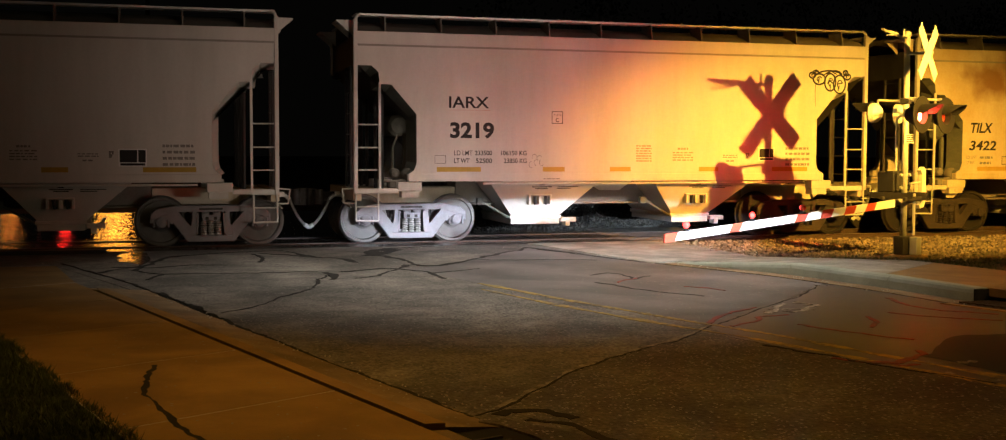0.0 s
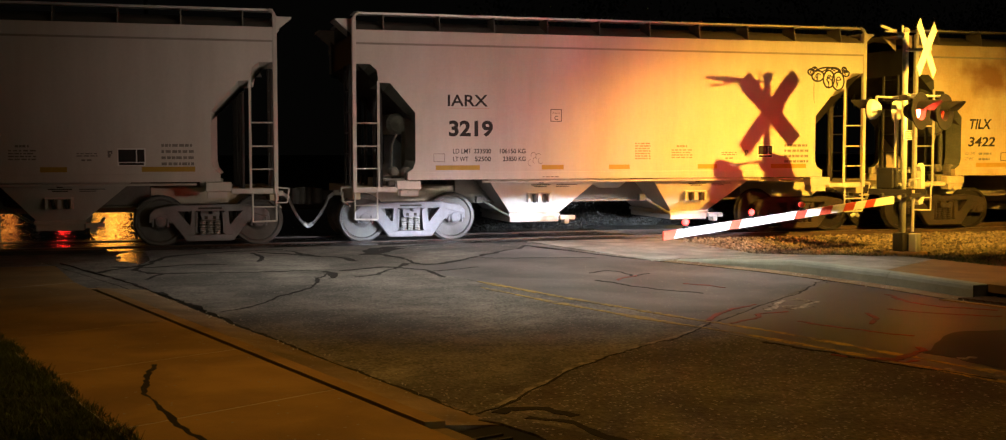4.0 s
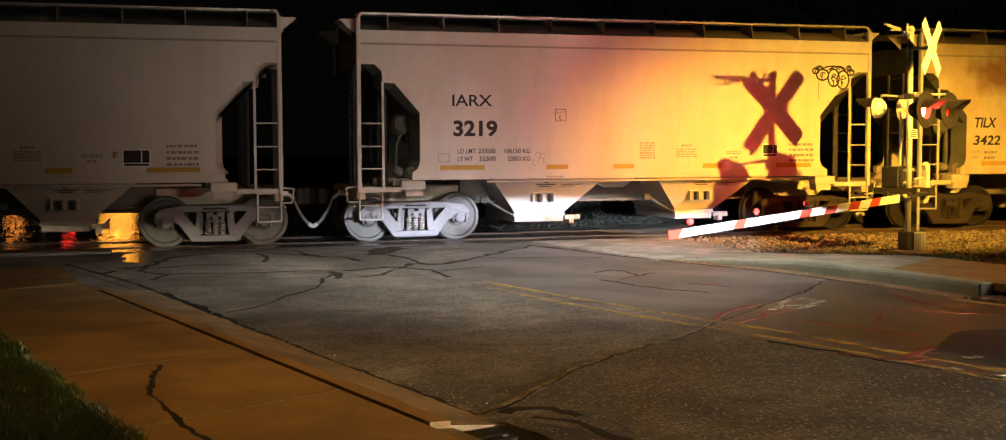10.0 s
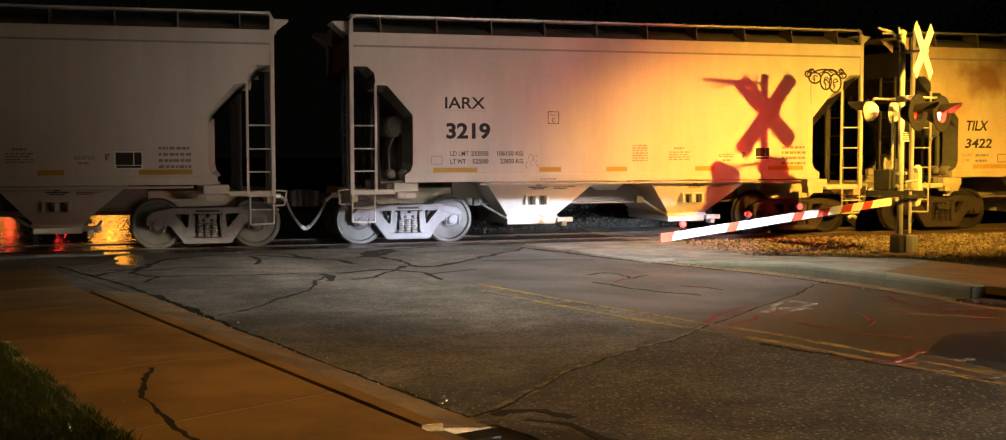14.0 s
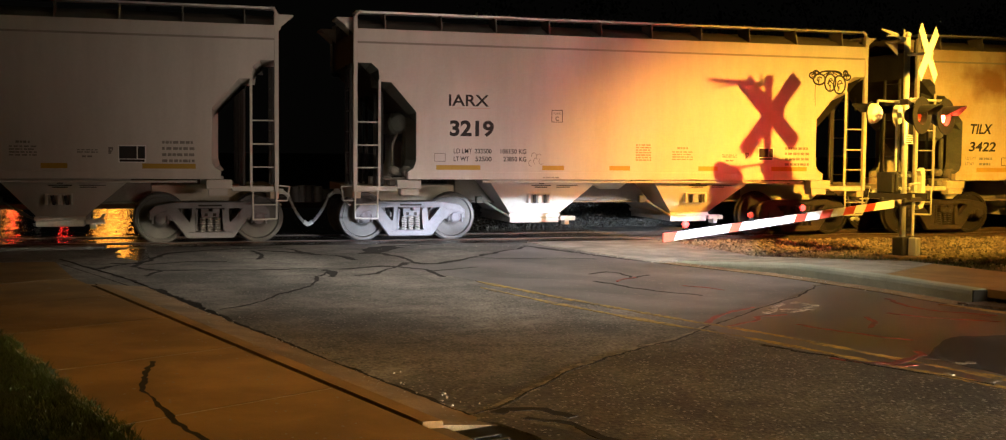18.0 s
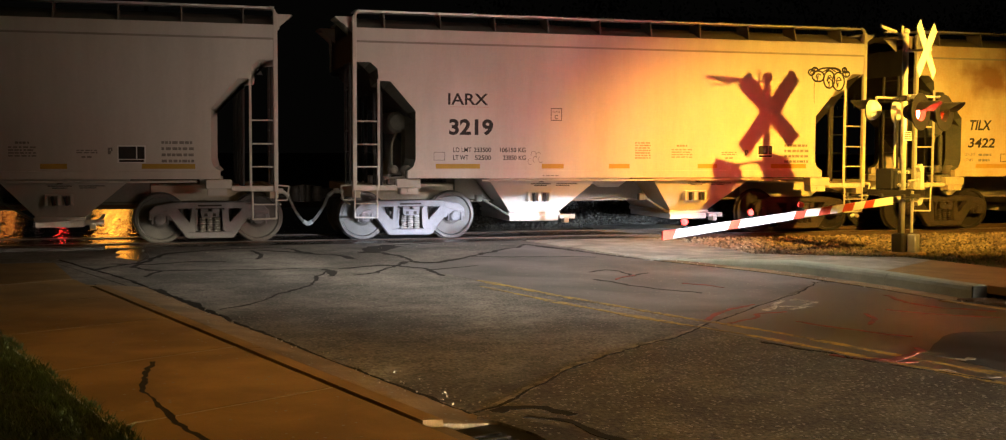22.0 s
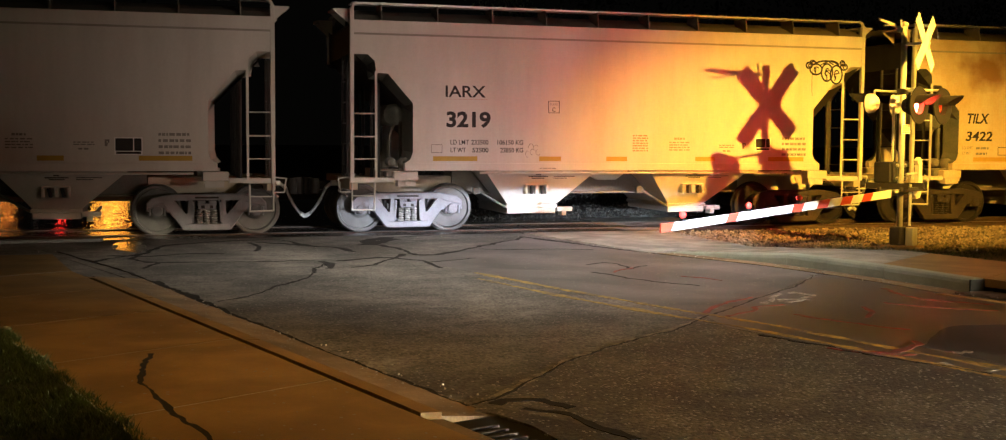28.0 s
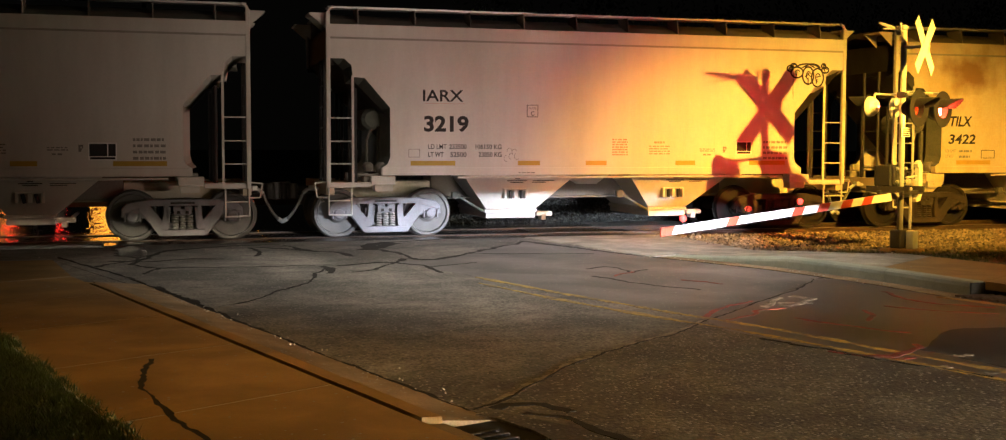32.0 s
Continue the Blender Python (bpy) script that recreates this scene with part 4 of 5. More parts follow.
TRAIN = [hopper_car(CAR_X["near_left"], "dim pale grey covered hopper car on the rails", (DUSTY, DUSTY), tape=((-3.87, -3.0), (-1.75, -1.30), (-0.55, -0.11), (1.37, 1.81), (3.06, 3.98))),
         hopper_car(CAR_X["middle"], "pale grey covered hopper car with graffiti and lettering", (DUSTY, RUSTY_SHADED)),
         hopper_car(CAR_X["right"], "tan stained covered hopper car with black lettering", (RUSTY_SHADED, RUSTY_SHADED), PAINT_STAINED, bays=((-2.20, -0.10, -1.60, -0.80), (0.62, 2.90, 1.25, 2.05)))]


def bars(name, rows, parent, mat, y=-1.62):
    """Rows of short dashes for small stencils: x0, x1, z, height."""
    rng = random.Random(len(rows))
    for x0, x1, z, h in rows:
        bm = bmesh.new()
        x = x0
        while x < x1 - 0.02:
            w = min(rng.uniform(0.03, 0.10), x1 - x)
            box(bm, x, x + w, y - 0.0035, y, z, z + h)
            x += w + rng.uniform(0.012, 0.03)
        part(name, bm, mat, parent)["kind"] = "stuff"


mid = TRAIN[1][0]
o = -CAR_X["middle"]
lettering("reporting_mark", "IARX", 1.11 + o, 2.60, 0.79, 0.22, -1.62, BLACKINK, mid, 0.014)
part("mark_underline", boxes((1.14 + o, 1.93 + o, -1.6235, -1.62, 2.558, 2.564)), REDINK, mid)
lettering("car_number", "3219", 1.13 + o, 2.02, 0.87, 0.31, -1.62, BLACKINK, mid, 0.035)
lettering("load_limit_words", "LD LMT", 1.21 + o, 1.70, 0.36, 0.09, -1.62, BLACKINK, mid, 0.003)
lettering("load_limit", "233500", 1.62 + o, 1.70, 0.34, 0.09, -1.62, BLACKINK, mid, 0.014)
lettering("load_limit_metric", "106150 KG", 2.14 + o, 1.70, 0.52, 0.09, -1.62, BLACKINK, mid, 0.014)
lettering("light_weight_words", "LT WT", 1.21 + o, 1.55, 0.30, 0.09, -1.62, BLACKINK, mid, 0.014)
lettering("light_weight", "52500", 1.64 + o, 1.55, 0.32, 0.09, -1.62, BLACKINK, mid, 0.014)
lettering("light_weight_metric", "23850 KG", 2.20 + o, 1.55, 0.46, 0.09, -1.62, BLACKINK, mid, 0.014)


def framed(parent, x0, x1, z0, z1, t=0.016, mat=BLACKINK, y=-1.62):
    return part("stencil_frame", boxes((x0, x1, y - 0.0035, y, z0, z0 + t), (x0, x1, y - 0.0035, y, z1 - t, z1),
                                       (x0, x0 + t, y - 0.0035, y, z0 + t, z1 - t), (x1 - t, x1, y - 0.0035, y, z0 + t, z1 - t)), mat, parent)


framed(mid, 3.17 + o, 3.40 + o, 2.32, 2.56, 0.012)
lettering("plate_word", "PLATE", 3.21 + o, 2.47, 0.15, 0.04, -1.62, FADEDINK, mid)
lettering("plate_letter", "C", 3.25 + o, 2.35, 0.07, 0.08, -1.62, BLACKINK, mid, 0.01)
framed(mid, 0.83 + o, 1.05 + o, 1.54, 1.70, 0.010, FADEDINK)


def dark_panel(parent, x0, x1, z0, z1):
    part("stencil_panel", boxes((x0, x1, -1.6235, -1.62, z0, z1)), WHITEPAINT, parent, "white-edged black stencil panel")
    w = x1 - x0
    part("stencil_block", boxes((x0 + 0.02, x0 + 0.66 * w, -1.6265, -1.6236, z0 + 0.07, z1 - 0.02), (x0 + 0.70 * w, x1 - 0.02, -1.6265, -1.6236, z0 + 0.07, z1 - 0.02),
                                (x0 + 0.03, x1 - 0.03, -1.6265, -1.6236, z0 + 0.015, z0 + 0.055)), BLACKINK, parent)


for car, o2 in ((mid, o), (TRAIN[0][0], o - 0.14)):
    dark_panel(car, *((7.66 + o2, 8.02 + o2, 1.60, 1.87) if car is mid else (7.53 + o2, 8.01 + o2, 1.49, 1.80)))
    bars("stencil_line", [(8.28 + o2, 8.84 + o2, 1.83 - 0.11 * k, 0.05) for k in range(4)], car, FADEDINK)
    bars("stencil_line", [(6.85 + o2, 7.20 + o2, 1.70, 0.02), (6.85 + o2, 7.20 + o2, 1.66, 0.02), (6.93 + o2, 7.12 + o2, 1.58, 0.03)], car, FADEDINK)
    bars("stencil_mark", [(7.37 + o2, 7.45 + o2, 1.64 + 0.03 * k, 0.03) for k in range(4)], car, FADEDINK)
    bars("stencil_warning", [(5.74 + o2, 6.19 + o2, 1.60 + 0.05 * k, 0.025) for k in range(4)] + [(5.85 + o2, 6.10 + o2, 1.82, 0.04)], car, REDINK if car is mid else FADEDINK)
    bars("stencil_notice", [(4.95 + o2, 5.28 + o2, 1.58 + 0.05 * k, 0.028) for k in range(7)], car, REDINK if car is mid else FADEDINK)
    bars("stencil_hopper", [(3.0 + o2, 3.35 + o2, 1.235 , 0.02)], car, FADEDINK, -1.645)


def curl(bm, cx, cz, rx, rz, a0=0, a1=6.3, t=0.018, y=-1.6215):
    """A painted stroke along an arc on the car's side."""
    n = max(8, int(abs(a1 - a0) * 4))
    ring = []
    for i in range(n + 1):
        a = a0 + (a1 - a0) * i / n
        c, s = math.cos(a), math.sin(a)
        ring.append((bm.verts.new((cx + (rx - t) * c, y, cz + (rz - t) * s)), bm.verts.new((cx + (rx + t) * c, y, cz + (rz + t) * s))))
    for (a, b), (c, d) in zip(ring, ring[1:]):
        bm.faces.new((a, b, d, c))
    return bm


bm = bmesh.new()
gx = 9.30 + o
for cx, cz, rx, rz in ((-0.26, 3.30, 0.14, 0.11), (0.0, 3.24, 0.13, 0.18), (0.22, 3.20, 0.14, 0.19), (-0.42, 3.38, 0.07, 0.06), (0.40, 3.36, 0.08, 0.06),
                       (-0.34, 3.44, 0.06, 0.04), (0.36, 3.44, 0.05, 0.05)):
    curl(bm, gx + cx, cz, rx, rz)
    curl(bm, gx + cx + 0.01, cz, rx * 0.4, rz * 0.45, 0.4, 4.6, 0.012)
curl(bm, gx - 0.02, 3.36, 0.30, 0.12, 0.2, 2.9)
curl(bm, gx + 0.10, 3.38, 0.18, 0.10, 0.2, 2.9)
curl(bm, gx - 0.33, 3.02, 0.02, 0.28, 1.6, 4.6, 0.006)
for cx, cz, tilt in ((-0.02, 3.25, 0.7), (0.02, 3.25, -0.7), (0.0, 3.14, 1.57), (-0.27, 3.27, 1.4), (0.24, 3.22, 0.2), (0.20, 3.12, 1.3), (-0.10, 3.42, 0.5), (0.10, 3.43, -0.4)):
    c, d = Vector((gx + cx, -1.6215, cz)), Vector((math.cos(tilt), 0, math.sin(tilt)))
    n = Vector((-d.z, 0, d.x)) * 0.012
    bm.faces.new([bm.verts.new(c + v) for v in (d * 0.06 + n, d * 0.06 - n, -d * 0.06 - n, -d * 0.06 + n)])
part("graffiti", bm, BLACKINK, mid, "black looping graffiti tag")
bm = bmesh.new()
for k, (cx, cz) in enumerate(((2.82, 1.66), (2.92, 1.64), (2.86, 1.56), (2.76, 1.52), (2.97, 1.56))):
    curl(bm, cx + o, cz, 0.05, 0.06, 0.5 * k, 3.5 + 0.5 * k, 0.005)
part("graffiti", bm, FADEDINK, mid, "thin scrawled tag")
right = TRAIN[2][0]
o3 = -CAR_X["right"]
lettering("reporting_mark", "TILX", 12.75 + o3, 2.21, 0.56, 0.22, -1.62, BLACKINK, right, 0.022, slant=0.20)
lettering("car_number", "3422", 12.75 + o3, 1.83, 0.68, 0.21, -1.62, BLACKINK, right, 0.022, slant=0.20)
lettering("load_limit_words", "LD LMT", 12.68 + o3, 1.65, 0.27, 0.065, -1.62, FADEDINK, right)
lettering("light_weight_words", "LT WT", 12.68 + o3, 1.53, 0.22, 0.065, -1.62, FADEDINK, right)
bars("stencil_line", [(13.03 + o3, 13.36 + o3, 1.65, 0.05), (13.03 + o3, 13.32 + o3, 1.53, 0.05)], right, FADEDINK)
framed(right, 13.6 + o3, 13.95 + o3, 1.52, 1.70, 0.012)


# ---- crossing signal and gate ----
MAST = Vector((8.08, -6.02, 0))
signal = thing("crossing_signal", pose(MAST.x, MAST.y, -0.03, 0, 0, 26), "tall yellow-lit railway crossing signal with crossbuck and red lamps", "crossing signal")
bm = bmesh.new()
rod(bm, (0, 0, 0.30), (0, 0, 3.80), 0.052, 16)
lathe(bm, [(0.064, 3.78), (0.064, 3.84), (0.02, 3.87)], "Z", 16)
pole = part("mast", bm, GALV, signal, "silver painted steel mast", True)
part("foundation", boxes((-0.30, 0.26, -0.34, 0.20, -0.10, 0.05), bevel=0.02), CONCRETE, signal, "concrete footing")
bm = boxes((-0.13, 0.13, -0.09, 0.12, 0.05, 0.37), bevel=0.02)
part("base_casting", bm, DARKSTEEL, signal)
bm = boxes((-0.02, 0.14, -0.27, -0.12, 0.05, 0.36), bevel=0.015)
part("junction_box", bm, GALV, signal, "pale metal junction box")
# crossbuck
part("crossbuck_hub", boxes((-0.08, 0.06, -0.45, -0.05, 3.46, 3.50), (-0.03, 0.03, -0.45, -0.40, 3.36, 3.60)), GALV, signal)
for k, a in enumerate((45, -45)):
    bm = boxes((-0.57, 0.57, -0.012 - 0.006 * k, -0.006 * k, -0.105, 0.105))
    blade = part("crossbuck_blade", bm, SIGNWHITE, signal, "white reflective crossbuck blade")
    blade.matrix_basis = pose(-0.16, -0.46, 3.47, 0, 0, 9.5) @ pose(0, 0, 0, 0, a, 0)
bm = bmesh.new()
pipe(bm, [(-0.03, 0, 3.75), (-0.30, -0.02, 3.75), (-0.40, -0.02, 3.78)], 0.018)
rod(bm, (-0.38, -0.02, 3.78), (-0.88, -0.04, 3.84), 0.036, 10, 0.022)
rod(bm, (-0.46, -0.02, 3.77), (-0.84, -0.10, 3.74), 0.014, 8)
rod(bm, (-0.12, 0, 3.75), (-0.12, 0, 3.90), 0.018)
box(bm, -0.20, -0.13, -0.04, 0.04, 3.68, 3.78, 0.01)
part("bell_arm", bm, GALV, signal, "pale lamp arm on the mast top")


def red_lamp(x, y, z, face, flash, turn=0, tip=0):
    """A flashing unit: round target, hood, housing, and the lens that turns in it. face: -1 to the near traffic, 1 to the track."""
    f, r = face, 0.30 if face < 0 else 0.20
    bm = bmesh.new()
    lathe(bm, [(0.150, 0.0), (r, 0.0), (r + 0.005, -0.012 * f), (0.150, -0.012 * f)], "Y", 36, loop=True)
    target = part("target", bm, BLACKPAINT, signal, "round black signal target")
    target.matrix_basis = pose(x, y, z, tip, 0, turn)
    bm = bmesh.new()
    k = 1.0 if f < 0 else 0.62
    lathe(bm, [(0.02, -f * 0.30 * k), (0.10, -f * 0.27 * k), (0.165, -f * 0.15 * k), (0.175, -f * 0.013), (0.155, -f * 0.013), (0.155, -f * 0.14 * k), (0.02, -f * 0.28 * k)], "Y", 24, loop=True)
    part("housing", bm, BLACKPAINT if f < 0 else WHITEPAINT, target)
    bm = bmesh.new()
    n, rows = 14, []
    for i in range(n + 1):
        a = radians(5 + 170 * i / n)
        rows.append([bm.verts.new((r * math.cos(a), d, r * math.sin(a))) for r, d in ((0.175, 0.0), (0.175, f * (0.10 + 0.24 * math.sin(a))), (0.168, f * (0.10 + 0.24 * math.sin(a))), (0.168, 0.0))])
    for a, b in zip(rows, rows[1:]):
        for k in range(3):
            bm.faces.new((a[k], b[k], b[k + 1], a[k + 1]))
    part("hood", bm, BLACKPAINT, target)
    bm = bmesh.new()
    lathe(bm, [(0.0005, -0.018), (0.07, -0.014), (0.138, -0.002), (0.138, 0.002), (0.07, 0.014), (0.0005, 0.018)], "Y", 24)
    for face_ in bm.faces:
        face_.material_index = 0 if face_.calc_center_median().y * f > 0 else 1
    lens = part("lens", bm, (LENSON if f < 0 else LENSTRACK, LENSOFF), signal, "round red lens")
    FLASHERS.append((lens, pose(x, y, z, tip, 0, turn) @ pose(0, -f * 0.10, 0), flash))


FLASHERS = []
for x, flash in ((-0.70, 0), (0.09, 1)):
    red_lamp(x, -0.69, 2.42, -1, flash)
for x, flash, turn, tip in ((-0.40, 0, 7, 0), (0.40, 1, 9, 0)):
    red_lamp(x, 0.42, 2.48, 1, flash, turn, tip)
bm = bmesh.new()
rod(bm, (-0.80, -0.50, 2.69), (0.20, -0.50, 2.69), 0.019)
rod(bm, (-0.50, 0.24, 2.69), (0.52, 0.24, 2.69), 0.019)
for x, y, d in ((-0.70, -0.60, -0.50), (0.09, -0.60, -0.50), (-0.40, 0.30, 0.24), (0.40, 0.30, 0.24)):
    rod(bm, (x, y, 2.69), (x, y, 2.55), 0.02)
    rod(bm, (x, y, 2.69), (x, d, 2.69), 0.02)
rod(bm, (0, -0.50, 2.69), (0, 0.24, 2.69), 0.022)
part("crossarm", bm, GALV, signal, "silver crossarm of pipes")
part("crossarm_clamp", boxes((-0.075, 0.075, -0.08, 0.08, 2.63, 2.73), (-0.10, 0.10, -0.10, -0.07, 2.66, 2.71), bevel=0.012), DARKSTEEL, signal, "dark clamp on the mast")
part("notice", boxes((-0.16, 0.12, -0.088, -0.075, 1.96, 2.12)), SIGNWHITE, signal, "small white notice plate")
bm = boxes(*[(-0.13, 0.09, -0.0905, -0.0882, 2.085 - 0.035 * k, 2.103 - 0.035 * k) for k in range(4)])
part("notice_lines", bm, BLACKINK, signal)
# gate machine and counterweights
# near-black stencil paint on the box carries the shade of the lamps
machine = part("gate_machine", boxes((-0.24, 0.20, 0.06, 0.38, 1.12, 1.48), (-0.22, -0.07, 0.0, 0.07, 1.14, 1.46), (0.07, 0.19, 0.0, 0.07, 1.14, 1.46), bevel=0.02), BLACKINK, signal, "dark gate motor box")
for z in (1.20, 1.42):
    for x in (-0.145, 0.13):
        bm = bmesh.new()
        rod(bm, (x, 0.01, z), (x, -0.04, z), 0.028, 10)
        part("machine_bolt", bm, GALV, machine)
bm = bmesh.new()
for x in (-0.26, 0.24):
    prism(bm, [(x - 0.02, 1.02), (x + 0.02, 1.02), (x + 0.02, 1.12), (x - 0.02, 1.12)], -0.30, 0.50)
box(bm, -0.34, 0.36, -0.22, -0.16, 0.98, 1.05, 0.01)
box(bm, -0.34, 0.36, 0.20, 0.26, 0.98, 1.05, 0.01)
part("support_frame", bm, DARKSTEEL, signal)
bm = bmesh.new()
prism(bm, [(0.30, 1.50), (0.40, 1.56), (0.47, 1.48), (0.48, 0.98), (0.42, 0.86), (0.30, 0.84), (0.26, 0.90), (0.35, 0.98), (0.36, 1.42)], -0.14, -0.06)
part("counterweight", bm, PAINT, signal, "pale curved counterweight arm")
bm = bmesh.new()
rod(bm, (0.16, -0.10, 0.38), (0.16, -0.10, 1.10), 0.025)
rod(bm, (-0.20, 0.05, 1.50), (-0.20, 0.05, 2.40), 0.022)
rod(bm, (0.0, -0.10, 1.27), (0.38, -0.10, 1.29), 0.02)
part("conduit", bm, GALV, signal)

# gate arm across the lane
arm = thing("gate_arm", pose(MAST.x, MAST.y, -0.03, 0, 0, 15.85), "red and white striped crossing gate arm, lowered across the lane", "gate arm")


def arm_z(e):
    return 0.94 + (e + 0.25) * 0.083


stops = [-5.33, -5.10, -4.02, -3.80, -2.62, -2.38, -2.05, -1.79, -1.50, -1.25, -0.99, -0.76, -0.28]
for k, (a, b) in enumerate(zip(stops, stops[1:])):
    lean0, lean1 = 0.0 if k == 0 else 0.035, 0.0 if k == len(stops) - 2 else 0.035
    bm = prism(bmesh.new(), [(a - lean0, arm_z(a) - 0.066), (b - lean1, arm_z(b) - 0.066), (b + lean1, arm_z(b) + 0.066), (a + lean0, arm_z(a) + 0.066)], -0.045, -0.01)
    part("arm_section", bm, ARMRED if k % 2 == 0 else SIGNWHITE, arm, "red reflective section" if k % 2 == 0 else "white reflective section")
bm = prism(bmesh.new(), [(-0.62, arm_z(-0.62) - 0.05), (0.30, arm_z(0.3) - 0.05), (0.30, arm_z(0.3) + 0.05), (-0.62, arm_z(-0.62) + 0.05)], -0.006, 0.05)
part("arm_bracket", bm, GALV, arm)
for e, flash in ((-4.90, None), (-3.57, 0), (-2.46, 1)):
    z = arm_z(e) + 0.135
    bm = bmesh.new()
    rod(bm, (e, -0.028, z - 0.07), (e, -0.028, z - 0.03), 0.03, 10)
    box(bm, e - 0.045, e + 0.045, -0.06, 0.004, z - 0.075, z - 0.055)
    base = part("lamp_base", bm, BLACKPAINT, arm)
    bm = bmesh.new()
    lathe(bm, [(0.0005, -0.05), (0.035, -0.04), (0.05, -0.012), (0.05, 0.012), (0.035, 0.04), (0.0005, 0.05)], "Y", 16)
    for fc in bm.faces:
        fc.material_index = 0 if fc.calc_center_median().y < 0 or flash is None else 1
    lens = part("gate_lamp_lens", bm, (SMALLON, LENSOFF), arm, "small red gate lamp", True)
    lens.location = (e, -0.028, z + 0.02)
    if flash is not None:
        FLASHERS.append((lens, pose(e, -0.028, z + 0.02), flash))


# ---- cracks, patches, drains ----
part("older_paving", slab(bmesh.new(), [rd(-6.77, -16.2), (-1.97, -15.90), (-0.95, -14.60), (-0.04, -13.80), (0.47, -13.45), (1.17, -12.71), (2.55, -11.39), (4.29, -9.62), rd(1.61, -12), rd(1.61, -129), rd(-6.77, -129)], -0.1, ROADZ + 0.0015),
     ASPHALT_NEAR, road, "older brown asphalt paving")
def ragged(points, z0, z1, seed, step=0.15, wobble=0.04):
    """A slab whose outline wanders about the given corners."""
    rng = random.Random(seed)
    out = []
    for p, q in zip(points, points[1:] + points[:1]):
        p, q = Vector((p[0], p[1])), Vector((q[0], q[1]))
        n = max(1, int((q - p).length / step))
        out += [tuple(p.lerp(q, i / n) + Vector((rng.gauss(0, wobble), rng.gauss(0, wobble)))) for i in range(n)]
    return slab(bmesh.new(), out, z0, z1)


part("dark_patch", ragged([(2.20, -14.80), (2.7, -14.3), (3.17, -13.91), (3.75, -13.9), (5.4, -15.0), (5.0, -17.0), (2.9, -17.0), (2.31, -15.68)], -0.1, ROADZ + 0.005, 5, 0.15, 0.02), DARKASPHALT, road, "darker area of the asphalt")
part("tar_pool", ragged([(-0.87, -3.61), (-0.61, -2.45), (-0.12, -2.02), (-0.04, -2.51), (-0.53, -3.60)], -0.1, ROADZ + 0.006, 12, 0.15, 0.05), TAR, road, "pooled black tar")
part("puddle", ragged([(-4.91, -2.43), (-4.69, -1.85), (-4.42, -2.01), (-4.38, -3.32), (-4.49, -4.4), (-4.8, -3.69)], -0.1, ROADZ + 0.006, 6, 0.2, 0.05), WETTIMBER, road, "shallow dark puddle")


BLACKHOLE = material("unlit drain pit", (0.004, 0.004, 0.004), (0.008, 0.008, 0.008), 0.95, 0, 3, 40, 0)


def crack(points, width, seed, mat=None, z=ROADZ + 0.0025, parent=None, jitter=0.035):
    return part("crack_seal", ribbon(points, width * 0.95, z, jitter, seed), mat or TAR, parent or road, "dark tar-sealed crack")


crack([rd(-6.75, -16.05), (-1.97, -15.90), (-0.95, -14.60), (-0.04, -13.80), (0.47, -13.45), (1.17, -12.71), (1.70, -12.24), (2.55, -11.39), (3.38, -10.66), (4.29, -9.62)], 0.03, 1, jitter=0.02)
part("seam_edge", ribbon([(-1.95, -15.84), (-0.93, -14.54), (-0.02, -13.74), (0.49, -13.39), (1.19, -12.65)], 0.07, ROADZ + 0.001, 0.02, 77), WORNEDGE, road, "pale chipped edge along the seam")
for k, (pts, w) in enumerate((([(-3.56, -10.33), (-3.18, -9.94), (-2.81, -9.13), (-2.30, -8.16), (-2.05, -7.18), (-1.86, -6.42)], 0.05),
                              ([(-1.92, -7.2), (-1.80, -6.7), (-1.86, -6.2)], 0.14), ([(-4.4, -5.8), (-3.38, -5.98), (-2.88, -6.06), (-2.42, -6.03), (-1.94, -6.00)], 0.06),
                              ([(-1.61, -6.21), (-0.94, -5.83), (-0.71, -5.91), (-0.45, -5.35)], 0.11), ([(-1.55, -7.17), (-1.22, -6.83), (-0.71, -5.91)], 0.06),
                              ([(-0.53, -3.60), (-0.31, -4.70), (-0.32, -5.51), (0.01, -5.62), (0.77, -4.71), (1.30, -3.99), (1.84, -3.34)], 0.12),
                              ([(-0.71, -5.91), (-0.42, -6.43), (-0.34, -7.50)], 0.08), ([(-0.33, -6.66), (0.47, -6.22)], 0.05),
                              ([(-2.04, -2.37), (-1.65, -3.73), (-1.34, -3.84), (-1.16, -4.75)], 0.12), ([(-2.56, -2.60), (-2.11, -3.04), (-1.65, -3.73)], 0.10),
                              ([(-2.63, -2.71), (-2.57, -3.65), (-2.67, -4.34)], 0.09), ([(-0.26, -2.12), (0.25, -1.99), (0.95, -1.70)], 0.09),
                              ([(1.84, -3.34), (2.2, -2.9), (2.36, -2.45)], 0.08),
                              ([(0.77, -4.71), (1.4, -5.0), (1.96, -4.98), (2.73, -5.35)], 0.05), ([(-5.09, -5.48), (-4.4, -4.4), (-4.08, -2.94), (-3.1, -2.32), (-2.07, -2.07)], 0.11),
                              ([(-4.9, -4.6), (-4.3, -4.9), (-3.7, -4.5), (-3.2, -4.7)], 0.09), ([(-4.4, -4.4), (-4.6, -5.2), (-4.2, -5.9), (-4.4, -6.6)], 0.08),
                              ([(2.36, -2.45), (2.75, -3.52), (3.04, -5.01), (3.31, -5.74)], 0.10))):
    crack(pts, w, 2 + k)
